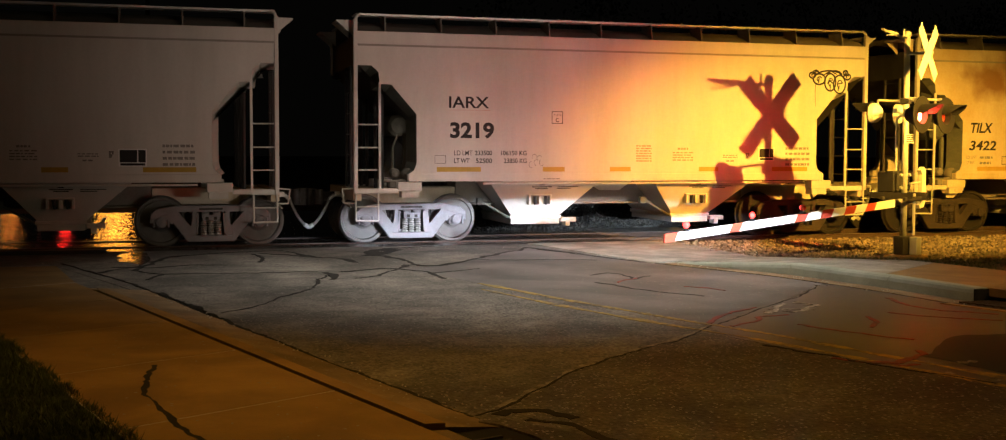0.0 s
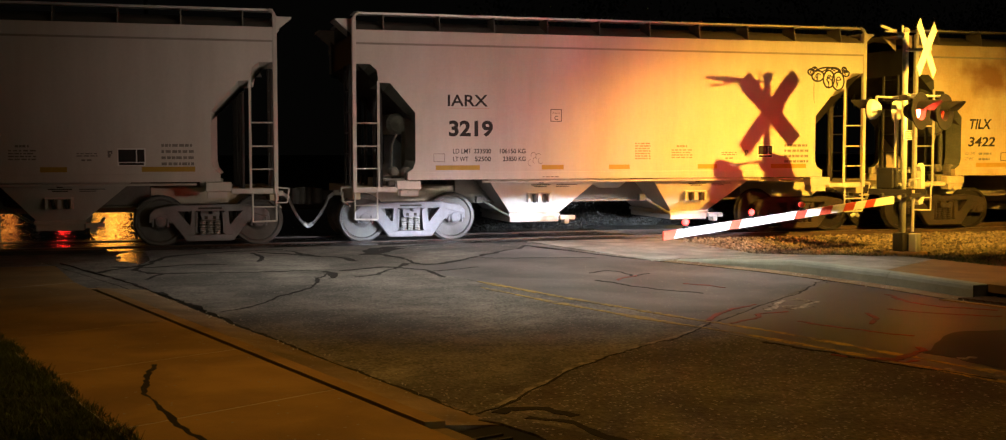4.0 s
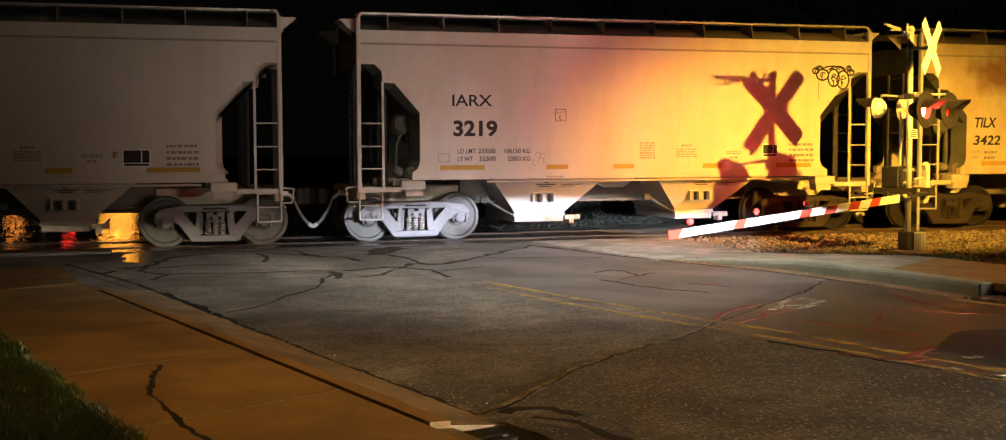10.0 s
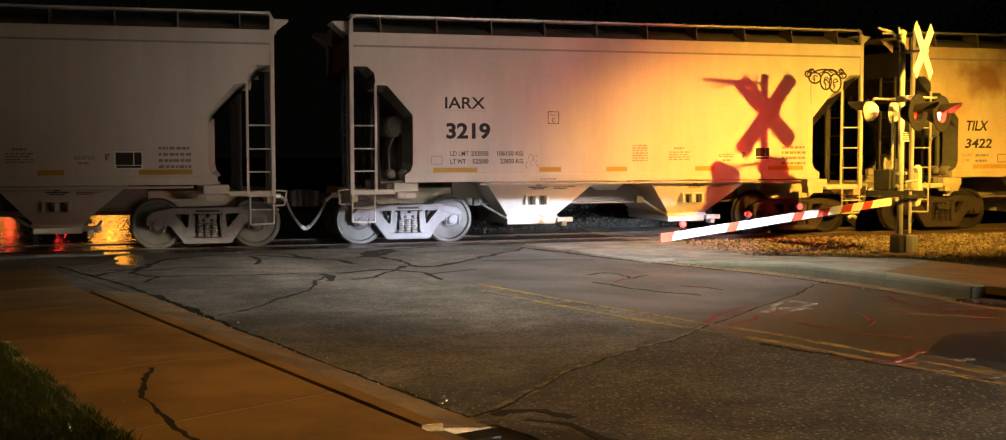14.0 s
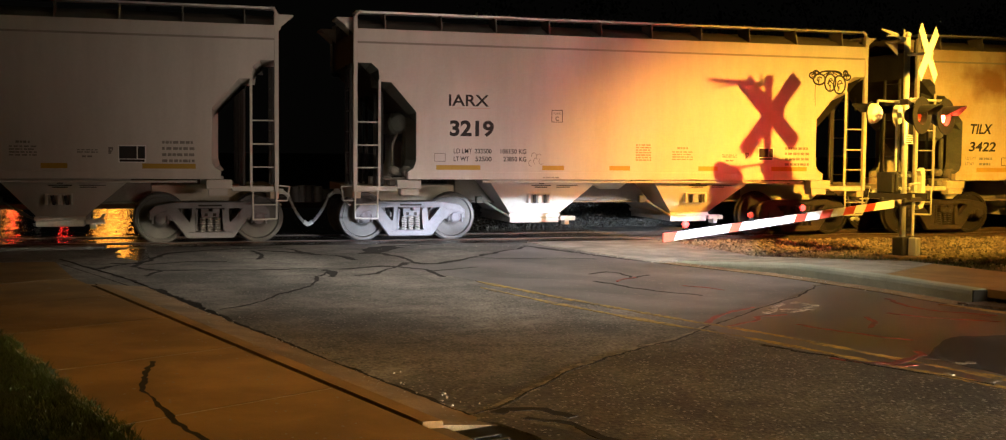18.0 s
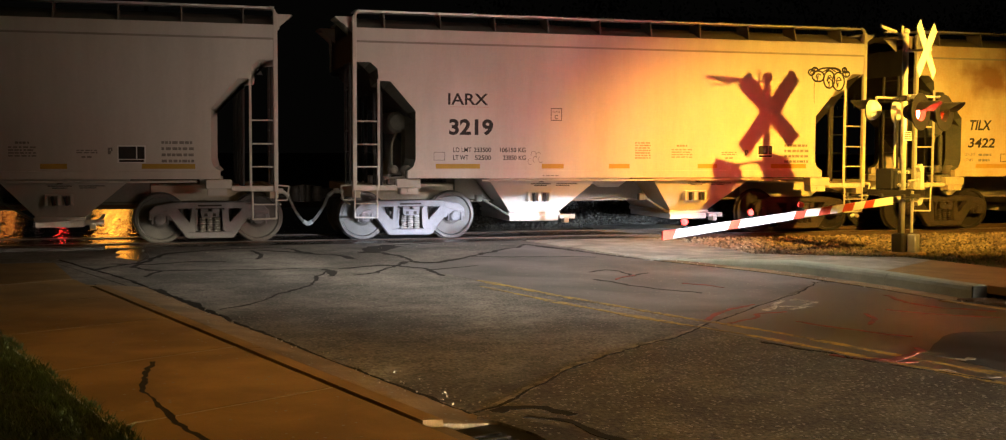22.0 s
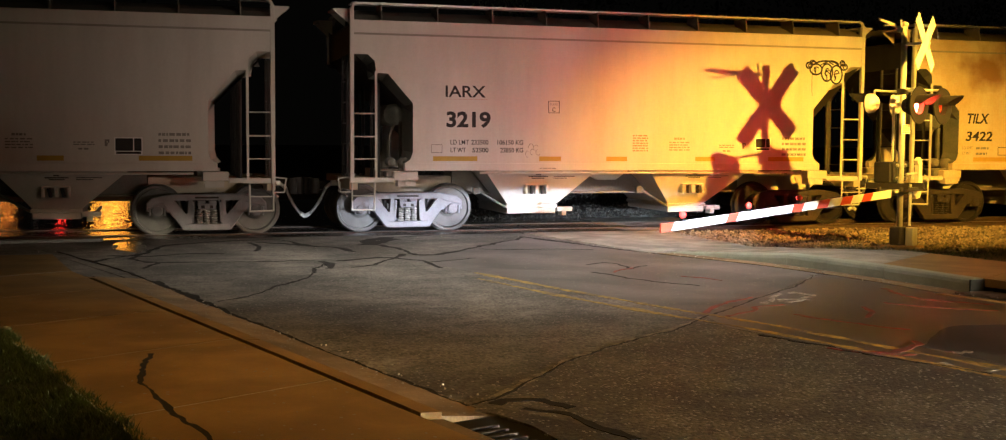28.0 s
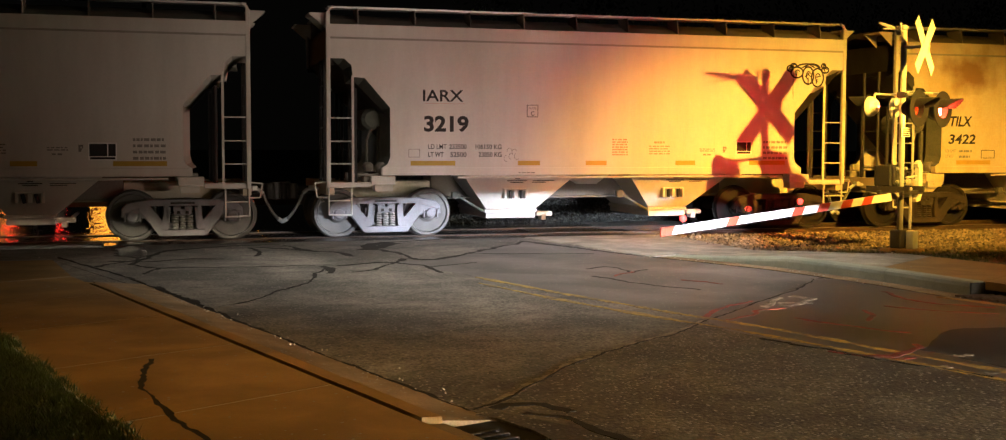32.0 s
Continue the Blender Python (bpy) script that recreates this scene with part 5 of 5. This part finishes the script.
crack([rd(-6.79, -3.84), rd(-6.68, -5.78), rd(-6.60, -6.79), rd(-6.64, -8.82), rd(-6.66, -9.7), rd(-6.70, -10.9), rd(-6.74, -11.9), rd(-6.76, -13.07), rd(-6.79, -14.6), rd(-6.81, -16.1)], 0.05, 40, None, -0.010, jitter=0.02)
crack([rd(-6.62, -8.3), rd(-6.65, -9.3), rd(-6.67, -10.1), rd(-6.70, -10.9)], 0.12, 41, None, -0.010)
crack([rr(1.60, -3.0), rr(1.60, -6.2), rr(1.61, -7), rr(1.61, -8.3), rr(1.61, -9.4), rr(1.61, -10.6), rr(1.61, -12.1)], 0.05, 42, jitter=0.012)
# the far lane, worn smooth, up to the cracked strip by the track
part("far_lane", slab(bmesh.new(), [(-0.75, -5.91), (-0.29, -7.27), (0.11, -8.62), (0.35, -9.63), (0.57, -10.53), (0.91, -11.65), (1.20, -12.68), (2.55, -11.36), (4.29, -9.59), rr(1.62, -9.4), rr(1.62, -8.3), rr(1.62, -7),
                                    rr(1.62, -6.2), (3.31, -5.74), (2.90, -4.2), (2.36, -2.6), (1.84, -3.34), (0.77, -4.71), (0.01, -5.62)], -0.1, ROADZ + 0.0008),
     WORNLANE, road, "smoother worn asphalt of the far lane")
# the newer smooth lane beyond the seam, with red marks sprayed on it
LANEZ = ROADZ + 0.003
part("newer_paving", slab(bmesh.new(), [(1.17, -12.71), (1.70, -12.24), (2.55, -11.39), (3.38, -10.66), (4.29, -9.62), rr(1.70, -9.7), rr(1.70, -11), rr(1.70, -12), rr(1.70, -40), rd(-2.66, -40), rd(-2.66, -16.0), rd(-2.74, -14.6), rd(-2.76, -13.4)], -0.1, LANEZ),
     SMOOTHASPHALT, road, "smooth dark newer asphalt")
for k, (pts, w) in enumerate((([(4.37, -11.09), (4.15, -11.80), (4.31, -12.28), (4.67, -12.69)], 0.09), ([(3.61, -12.22), (3.75, -12.60), (4.04, -12.86), (4.4, -13.1)], 0.06),
                              ([(2.15, -12.79), (2.28, -13.31), (2.50, -13.74), (2.70, -13.97)], 0.06), ([(1.37, -14.67), (1.52, -14.92), (1.74, -15.06), (1.98, -14.94), (2.24, -14.71), (2.29, -14.54)], 0.09),
                              ([(1.55, -14.95), (1.75, -15.2), (1.9, -15.15)], 0.10), ([(1.26, -12.50), (1.51, -12.17), (1.91, -11.76), (2.35, -11.44)], 0.09), ([(3.20, -12.47), (3.02, -12.83), (2.74, -13.18)], 0.08),
                              ([(2.49, -9.25), (2.66, -9.47), (2.81, -9.83)], 0.05),
                              ([(1.79, -7.59), (2.14, -7.32), (2.29, -7.57), (2.17, -8.28), (2.57, -7.87)], 0.05), ([(1.79, -8.59), (2.26, -8.13)], 0.05),
                              ([(1.54, -8.50), (1.67, -9.12), (1.95, -9.83), (2.26, -10.30)], 0.045), ([(1.4, -12.75), (1.8, -12.5), (2.0, -12.2), (2.4, -12.1)], 0.06))):
    if k in (8, 10):
        crack(pts, w, 50 + k)
    else:
        part("paint_mark", ribbon(pts, w * 0.9, LANEZ + 0.0025, 0.03, 50 + k), MARKPAINT, road, "faded red spray-painted mark")
for k, (pts, w) in enumerate((([(2.24, -11.98), (2.42, -11.78), (2.63, -11.46), (2.84, -11.27)], 0.07), ([(3.00, -11.18), (3.12, -11.30), (3.13, -11.46), (2.95, -11.62), (2.70, -11.86), (2.52, -11.95)], 0.08),
                              ([(2.55, -11.70), (2.75, -11.72), (2.9, -11.85)], 0.06))):
    part("paint_mark", ribbon(pts, w, LANEZ + 0.0045, 0.03, 90 + k), PALEPAINT, road, "worn white spray-painted mark")
crack([(1.18, -13.88), (1.42, -14.58), (1.61, -15.24), (1.86, -15.74), (1.98, -16.03)], 0.05, 70, None, LANEZ + 0.0025)
crack([(-4.26, -14.05), (-4.33, -14.6), (-4.31, -15.2), (-4.24, -15.7), (-4.12, -16.25), (-3.95, -16.75), (-3.88, -17.3)], 0.055, 15, BLACKHOLE, 0.0795, sidewalk, 0.02)
rng = random.Random(8)
for x, y in ((2.30, -11.84), (2.45, -11.66), (2.62, -11.45), (3.08, -11.15), (3.04, -11.45), (2.54, -11.86), (4.27, -9.61), (4.40, -9.66), (1.91, -15.55), (2.33, -15.18), (2.42, -15.16), (2.06, -15.9)):
    n = 9
    out = [(x + rng.uniform(0.015, 0.07) * math.cos(6.283 * i / n), y + rng.uniform(0.01, 0.08) * math.sin(6.283 * i / n)) for i in range(n)]
    part("pale_fleck", slab(bmesh.new(), out, ROADZ - 0.01, ROADZ + 0.0075), WORNEDGE, road, "pale chipped patch")


def drain(name, corner, label):
    """A storm drain in the gutter: a black slab for its unlit pit under an iron grate, with a concrete hood in the
    kerb. corner: b and y of its far corner by the road.
    """
    b, y, s = corner
    pit = thing(name, Matrix.Translation(rd(b, y, 0)), label, "drain")
    o = rd(b, y)
    q = lambda db, dy, z=0: rd(b + db, y + dy) - o + Vector((0, 0, z))
    part("pit", slab(bmesh.new(), [q(0, 0), q(s * 0.55, 0), q(s * 0.55, -1.0), q(0, -1.0)], -0.02, ROADZ + 0.012), BLACKPAINT, pit, "black slab painted as the unlit drain pit")
    for k in range(9):
        d = -0.06 - k * 0.105
        part("grate_bar", slab(bmesh.new(), [q(s * 0.04, d), q(s * 0.53, d - 0.02), q(s * 0.53, d - 0.055), q(s * 0.04, d - 0.035)], 0.0, 0.022), RUST, pit, "rusty iron grate bar")
    part("rim", slab(bmesh.new(), [q(-s * 0.10, 0.06), q(-s * 0.01, 0.0), q(-s * 0.01, -1.0), q(-s * 0.10, -1.06)], -0.03, ROADZ + 0.016), CONCRETE, pit)
    # thin black plate over the kerb's end face, painted as a shaded mouth
    part("mouth", slab(bmesh.new(), [q(s * 0.34, 0.012), q(s * 0.53, 0.012), q(s * 0.53, 0.034), q(s * 0.34, 0.034)], -0.02, 0.148), BLACKPAINT, pit, "black plate painted as the shaded drain mouth in the kerb's end")
    part("hood_slab", slab(bmesh.new(), [q(s * 0.56, 0.0), q(s * 1.0, 0.0), q(s * 1.0, -1.2), q(s * 0.56, -1.2)], 0.06, 0.125), CONCRETE, pit, "concrete hood slab")
    part("throat", slab(bmesh.new(), [q(s * 0.62, -0.02), q(s * 0.95, -0.02), q(s * 0.95, -1.15), q(s * 0.62, -1.15)], -0.03, 0.058), BLACKPAINT, pit)
    return pit


# the drain by the sidewalk: a black slab for the unlit pit at the gutter's end, under bars, with a broken asphalt lip
inlet = thing("storm_drain", Matrix.Translation(rd(-7.25, -17.3, 0)), "iron-barred storm drain at the gutter's end beside the sidewalk", "drain")
o = rd(-7.25, -17.3)
q = lambda b, y: rd(b, y) - o
part("pit", slab(bmesh.new(), [q(-7.26, -16.57), q(-6.90, -16.42), q(-6.79, -16.45), q(-6.77, -16.8), q(-6.84, -17.2), q(-6.84, -18.05), q(-7.26, -18.05)], -0.03, -0.012), BLACKHOLE, inlet, "black slab painted as the unlit drain pit")
for k in range(12):
    y = -16.78 - k * 0.105
    part("grate_bar", slab(bmesh.new(), [q(-7.22, y), q(-6.95, y + 0.09), q(-6.95, y + 0.065), q(-7.22, y - 0.03)], -0.012, 0.004), DARKSTEEL, inlet, "rusty iron grate bar")
lip = [(-6.74, -16.10), (-6.65, -16.34), (-6.57, -16.57), (-6.50, -16.79), (-6.48, -17.11), (-6.50, -18.1)]
inner = [(-6.85, -18.1), (-6.85, -17.2), (-6.78, -16.8), (-6.80, -16.42), (-6.88, -16.30)]
part("lip", slab(bmesh.new(), [q(*p) for p in lip + inner], -0.04, 0.004), ASPHALT_NEAR, inlet, "broken asphalt lip")
strip("kerb", -7.395, -7.265, -18.1, -16.64, -0.25, 0.045, GUTTERSTONE, "sunken kerb stone over the drain", "kerb")
for k, pts in enumerate(([(-6.62, -16.05), (-6.48, -15.95), (-6.28, -16.05), (-6.22, -16.3)], [(-6.52, -16.25), (-6.36, -16.45), (-6.36, -16.85), (-6.40, -17.2)], [(-6.86, -15.95), (-6.80, -16.1), (-6.78, -16.3)])):
    crack([rd(*p) for p in pts], 0.085, 60 + k, None, ROADZ + 0.005, None, 0.035)
drain("storm_drain", (1.38, -11.79, 1), "iron-barred storm drain under the pavement kerb")

# loose pale grit in the gutters and by the track
def grit_spot(rng):
    k = rng.random()
    if k < 0.65:
        return tuple(rd(rng.gauss(-6.95, 0.16), rng.uniform(-16, -8), -0.004))
    if k < 0.85:
        return tuple(rr(rng.gauss(1.75, 0.09), rng.uniform(-12, -4), -0.006))
    return rng.uniform(-8, 5), rng.gauss(-2.6, 0.7), ROADZ + 0.004


heap("grit", grit_spot, 380, 31, "pale loose grit on road and gutter", (0.005, 0.013), JOINT)

# ---- grass ----
rng = random.Random(21)
verts, faces = [], []
for _ in range(70000):
    y = rng.uniform(-18.0, -9.0)
    b = -9.06 - abs(rng.gauss(0, 0.85))
    clump = noise.noise(Vector((b * 2.6, y * 2.6, 0))) + 0.6 * noise.noise(Vector((b * 9, y * 9, 4)))
    if clump < rng.uniform(-1.1, 0.1):
        continue
    p = rd(b, y, 0.062)
    h, a, w = rng.uniform(0.025, 0.06) * (1.0 + 0.7 * clump), rng.uniform(0, 6.283), rng.uniform(0.003, 0.0065)
    lean = Vector((rng.gauss(0, 0.5), rng.gauss(0, 0.5), 1)) * h
    d = Vector((math.cos(a), math.sin(a), 0)) * w
    k = len(verts)
    verts += [tuple(p - d), tuple(p + d), tuple(p + lean)]
    faces.append((k, k + 1, k + 2))
for _ in range(2500):
    x = rng.uniform(6.6, 14)
    y = -6.9 + rng.gauss(0, 0.45) - (x - 7) * 0.1
    p = Vector((x, y, -0.05))
    h, a, w = rng.uniform(0.03, 0.09), rng.uniform(0, 6.283), rng.uniform(0.005, 0.009)
    d = Vector((math.cos(a), math.sin(a), 0)) * w
    k = len(verts)
    verts += [tuple(p - d), tuple(p + d), tuple(p + Vector((rng.gauss(0, 0.4), rng.gauss(0, 0.4), 1)) * h)]
    faces.append((k, k + 1, k + 2))
for _ in range(1600):
    y = rng.uniform(-10.6, -6.8)
    if noise.noise(Vector((y * 1.9, 3.0, 0))) < rng.uniform(-0.5, 0.25):
        continue
    p = rr(4.04 + abs(rng.gauss(0, 0.10)), y, -0.04)
    h, a, w = rng.uniform(0.12, 0.27), rng.uniform(0, 6.283), rng.uniform(0.004, 0.008)
    d = Vector((math.cos(a), math.sin(a), 0)) * w
    k = len(verts)
    verts += [tuple(p - d), tuple(p + d), tuple(p + Vector((rng.gauss(0, 0.5), rng.gauss(0, 0.5), 1)) * h)]
    faces.append((k, k + 1, k + 2))
me = bpy.data.meshes.new("grass")
me.from_pydata(verts, [], faces)
tagged(part("grass", me, GRASS, None), "short dark green grass along the edges", "grass", kind="stuff")

# ---- beyond the train ----
def bank_spot(rng):
    y = rng.uniform(2.6, 6.0)
    return rng.uniform(0.8, 15), y, -0.23 + 0.311 * (y - 2.0)


setting("gravel_bank", prism(bmesh.new(), [(0.5, -0.3), (60, -0.3), (60, -0.25), (0.5, -0.25)], 2.0, 6.5), EARTH, "dark gravel bank beyond the track", "gravel bank")
bm = bpy.data.objects["gravel_bank"].data
for v in bm.vertices:
    if v.co.y > 6 and v.co.z > -0.28:
        v.co.z = 1.15
heap("bank_stones", bank_spot, 14000, 9, "grey loose stones on the bank beyond the track", (0.018, 0.042), BANKSTONE)

far = thing("crossing_signal", pose(-9.4, 33.0, -0.02), "red flashing crossing signal beyond the train", "crossing signal")
bm = bmesh.new()
rod(bm, (0, 0, 0), (0, 0, 3.6), 0.06, 12)
part("mast", bm, GALV, far)
for x, flash in ((-1.05, 1), (1.05, None)):
    bm = bmesh.new()
    lathe(bm, [(0.19, 0.0), (0.32, 0.0), (0.32, 0.015), (0.19, 0.015)], "Y", 24, loop=True)
    target = part("target", bm, BLACKPAINT, far, "round black signal target")
    target.location = (x, -0.2, 2.4)
    bm = bmesh.new()
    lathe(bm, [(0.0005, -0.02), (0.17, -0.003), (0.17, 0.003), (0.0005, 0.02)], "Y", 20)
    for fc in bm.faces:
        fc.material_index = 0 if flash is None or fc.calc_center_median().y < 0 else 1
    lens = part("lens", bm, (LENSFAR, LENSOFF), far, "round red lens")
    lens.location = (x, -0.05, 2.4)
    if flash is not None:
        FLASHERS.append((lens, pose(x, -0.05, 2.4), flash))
bm = bmesh.new()
rod(bm, (-1.1, 0, 2.8), (1.1, 0, 2.8), 0.03)
part("crossarm", bm, GALV, far)


def bare_pole(x, y, h, label):
    p = thing("utility_pole", pose(x, y, -0.3), label, "pole", "poles beyond the train")
    bm = bmesh.new()
    rod(bm, (0, 0, 0), (0, 0, h), 0.14, 12, 0.10)
    part("shaft", bm, TIMBER, p)
    bm = boxes((-0.9, 0.9, -0.06, 0.06, h - 0.7, h - 0.58))
    part("crossbar", bm, TIMBER, p)
    return p


bare_pole(-4.6, 34.0, 10, "wooden pole lit orange by a street lamp")
bare_pole(29.9, 45.0, 11, "dark wooden pole in the distance")


def tree(x, y, h, seed):
    rng = random.Random(seed)
    t = thing("tree", pose(x, y, -0.3), "dark leafy tree beyond the train", "tree", "trees beyond the train")
    bm = bmesh.new()
    rod(bm, (0, 0, 0), (0, 0, h * 0.45), 0.28, 10, 0.18)
    limbs = []
    for k in range(9):
        a = k * 2.4
        q = Vector((math.cos(a) * h * rng.uniform(0.12, 0.3), math.sin(a) * h * rng.uniform(0.12, 0.3), h * rng.uniform(0.55, 0.95)))
        rod(bm, (0, 0, h * rng.uniform(0.3, 0.45)), q, 0.10, 6, 0.03)
        limbs.append(q)
    part("trunk", bm, TIMBER, t)
    verts, faces = [], []
    for q in limbs:
        for _ in range(260):
            c = q + Vector((rng.gauss(0, 1), rng.gauss(0, 1), rng.gauss(0, 0.8))) * h * 0.085
            e = Euler((rng.uniform(0, 6), rng.uniform(0, 6), 0)).to_matrix()
            k = len(verts)
            s = rng.uniform(0.08, 0.2)
            verts += [tuple(c + e @ Vector(v) * s) for v in ((-1, 0, 0), (0, -0.5, 0), (1, 0, 0), (0, 0.5, 0))]
            faces.append((k, k + 1, k + 2, k + 3))
    me = bpy.data.meshes.new("crown")
    me.from_pydata(verts, [], faces)
    part("crown", me, GRASS, t)
    return t


for k, (x, y, h) in enumerate(((-30, 48, 13), (-19, 55, 14), (22, 55, 14), (34, 52, 13), (46, 58, 15), (60, 62, 15))):
    tree(x, y, h, 50 + k)

tagged(part("crossing_sill", boxes((-12, -5.1, -1.98, -1.66, -0.2, 0.045), bevel=0.015), RUBBERMAT, None), "black rubber sill along the crossing edge", "crossing sill")


# ---- the trucks on the road behind the gate ----
TRUCKPAINT = material("dark blue truck paint", (0.02, 0.026, 0.04), (0.03, 0.036, 0.055), 0.35, 0.2, 2, 60, 0)
TRUCKGLASS = material("dark truck window", (0.01, 0.011, 0.012), (0.015, 0.016, 0.018), 0.08, 0, 3, 40, 0)
LOWBEAM = glow("lit low beam", (1.0, 0.87, 0.63), 430000.0)
LAMPGLASS = glow("lit headlamp glass", (0.80, 0.87, 1.0), 4.0)
TAILGLOW = glow("lit tail lamp", (1.0, 0.02, 0.01), 2.0)


def along_y(profile, x0, x1, bevel=0.02):
    """A side profile in y and z, given width along x."""
    bm = bmesh.new()
    a, b = ([bm.verts.new((x, y, z)) for y, z in profile] for x in (x0, x1))
    bm.faces.new(a), bm.faces.new(b[::-1])
    for i in range(len(a)):
        j = (i + 1) % len(a)
        bm.faces.new((a[i], b[i], b[j], a[j]))
    bmesh.ops.bevel(bm, geom=list(bm.edges), offset=bevel, segments=1, affect="EDGES")
    return bm


def pickup_truck(m, label, beam):
    """A pickup truck that faces +y, its nose at the origin. beam: its low beams glow down on to the road from under
    added cut-off plates.
    """
    truck = thing("pickup_truck", m, label, "truck", "trucks waiting for the train")
    part("body", along_y([(-0.02, 0.50), (-0.02, 0.92), (-0.12, 1.06), (-1.45, 1.14), (-1.6, 1.14), (-5.3, 1.10), (-5.3, 0.50), (-4.75, 0.42), (-0.3, 0.42)], -0.92, 0.92, 0.04), TRUCKPAINT, truck)
    part("cab", along_y([(-1.45, 1.13), (-2.15, 1.74), (-3.35, 1.74), (-3.5, 1.13)], -0.82, 0.82, 0.04), TRUCKPAINT, truck)
    part("windscreen", along_y([(-1.475, 1.17), (-1.455, 1.19), (-2.09, 1.74), (-2.12, 1.71)], -0.74, 0.74, 0.002), TRUCKGLASS, truck)
    for s in (-1, 1):
        bm = prism(bmesh.new(), [(-1.75, 1.2), (-2.2, 1.66), (-3.28, 1.66), (-3.38, 1.2)], 0, 0.012)
        pane = part("side_window", bm, TRUCKGLASS, truck)
        pane.matrix_basis = pose(s * 0.83, 0, 0, 0, 0, 90)
        for y in (-0.95, -4.3):
            bm = bmesh.new()
            lathe(bm, [(0.19, s * 0.86), (0.36, s * 0.87), (0.385, s * 0.84), (0.385, s * 0.66), (0.19, s * 0.65)], "X", 28, loop=True)
            wheel = part("wheel", bm, BLACKPAINT, truck, "black rubber tyre")
            wheel.location = (0, y, 0.385)
            bm = bmesh.new()
            lathe(bm, [(0.03, s * 0.87), (0.06, s * 0.86), (0.15, s * 0.82), (0.19, s * 0.85), (0.195, s * 0.70), (0.03, s * 0.70)], "X", 20)
            part("rim", bm, GALV, wheel, "pale steel rim")
        lamp = part("headlamp", boxes((s * 0.70 - 0.17, s * 0.70 + 0.17, -0.02, 0.0, 0.80, 0.93), bevel=0.006), LAMPGLASS if not beam else DARKSTEEL, truck)
        if beam:
            # oversized plates, added only to keep the beam off the train
            shade = boxes((-0.162, 0.162, 0.0, 0.80, 0.0, 0.012), (-0.162, -0.15, 0.0, 0.80, -0.06, 0.0), (0.15, 0.162, 0.0, 0.80, -0.06, 0.0))
            hood = part("lamp_shade", shade, BLACKPAINT, lamp, "black plates added to cut off the low beam")
            hood.matrix_basis = pose(s * 0.70, 0.002, 0.98, -3.9, 0, 5)
            glass = part("lens", boxes((-0.14, 0.14, 0.0, 0.008, -0.044, -0.002)), LOWBEAM, lamp, "lit low-beam lens")
            glass.matrix_basis = hood.matrix_basis.copy()
        part("tail_lamp", boxes((s * 0.80 - 0.09, s * 0.80 + 0.09, -5.32, -5.30, 0.75, 1.02), bevel=0.005), TAILGLOW, truck)
    part("bumper", boxes((-0.93, 0.93, 0.0, 0.08, 0.45, 0.66), bevel=0.02), GALV, truck, "chrome bumper")
    part("grille", boxes(*[(-0.48, 0.48, -0.02, 0.0, 0.72 + 0.055 * k, 0.75 + 0.055 * k) for k in range(4)]), DARKSTEEL, truck)
    return truck


pickup_truck(WAITING, "dark pickup truck waiting at the lowered gate", False)
arriving = pickup_truck(pose(*rd(-0.7, -33), 0, 0, 15.9), "dark pickup truck drawing up behind another, low beams lit", True)

# ---- what moves ----
# the second truck's nose along the road
ARRIVAL = [(0, -118), (3.4, -78), (4.4, -60), (5.0, -47), (5.5, -39.5), (6.0, -37.5), (7, -35.8), (8, -34.6), (9.5, -33.5), (11, -33), (13, -33), (32, -33)]
# how far the train has crept along the track, in metres
CREEP = [(0, 0.0), (20.5, 0.0), (22, 0.012), (23, 0.019), (24, 0.030), (25, 0.042), (26, 0.054), (27.2, 0.056), (27.6, 0.042), (28, -0.006), (28.5, -0.050), (29, -0.100),
         (29.5, -0.155), (30, -0.208), (30.5, -0.266), (31, -0.322), (31.5, -0.383), (32, -0.446)]


def motions():
    walk(arriving, [(t, pose(*rd(-0.7, y), 0, 0, 15.9)) for t, y in ARRIVAL])
    for (car, sets), x in zip(TRAIN, CAR_X.values()):
        walk(car, [(t, pose(x + d, 0, 0)) for t, d in CREEP])
        for ws in sets:
            walk(ws, [(t, pose(ws.location.x, 0, 0.457, 0, math.degrees(d / 0.457), 0)) for t, d in CREEP])
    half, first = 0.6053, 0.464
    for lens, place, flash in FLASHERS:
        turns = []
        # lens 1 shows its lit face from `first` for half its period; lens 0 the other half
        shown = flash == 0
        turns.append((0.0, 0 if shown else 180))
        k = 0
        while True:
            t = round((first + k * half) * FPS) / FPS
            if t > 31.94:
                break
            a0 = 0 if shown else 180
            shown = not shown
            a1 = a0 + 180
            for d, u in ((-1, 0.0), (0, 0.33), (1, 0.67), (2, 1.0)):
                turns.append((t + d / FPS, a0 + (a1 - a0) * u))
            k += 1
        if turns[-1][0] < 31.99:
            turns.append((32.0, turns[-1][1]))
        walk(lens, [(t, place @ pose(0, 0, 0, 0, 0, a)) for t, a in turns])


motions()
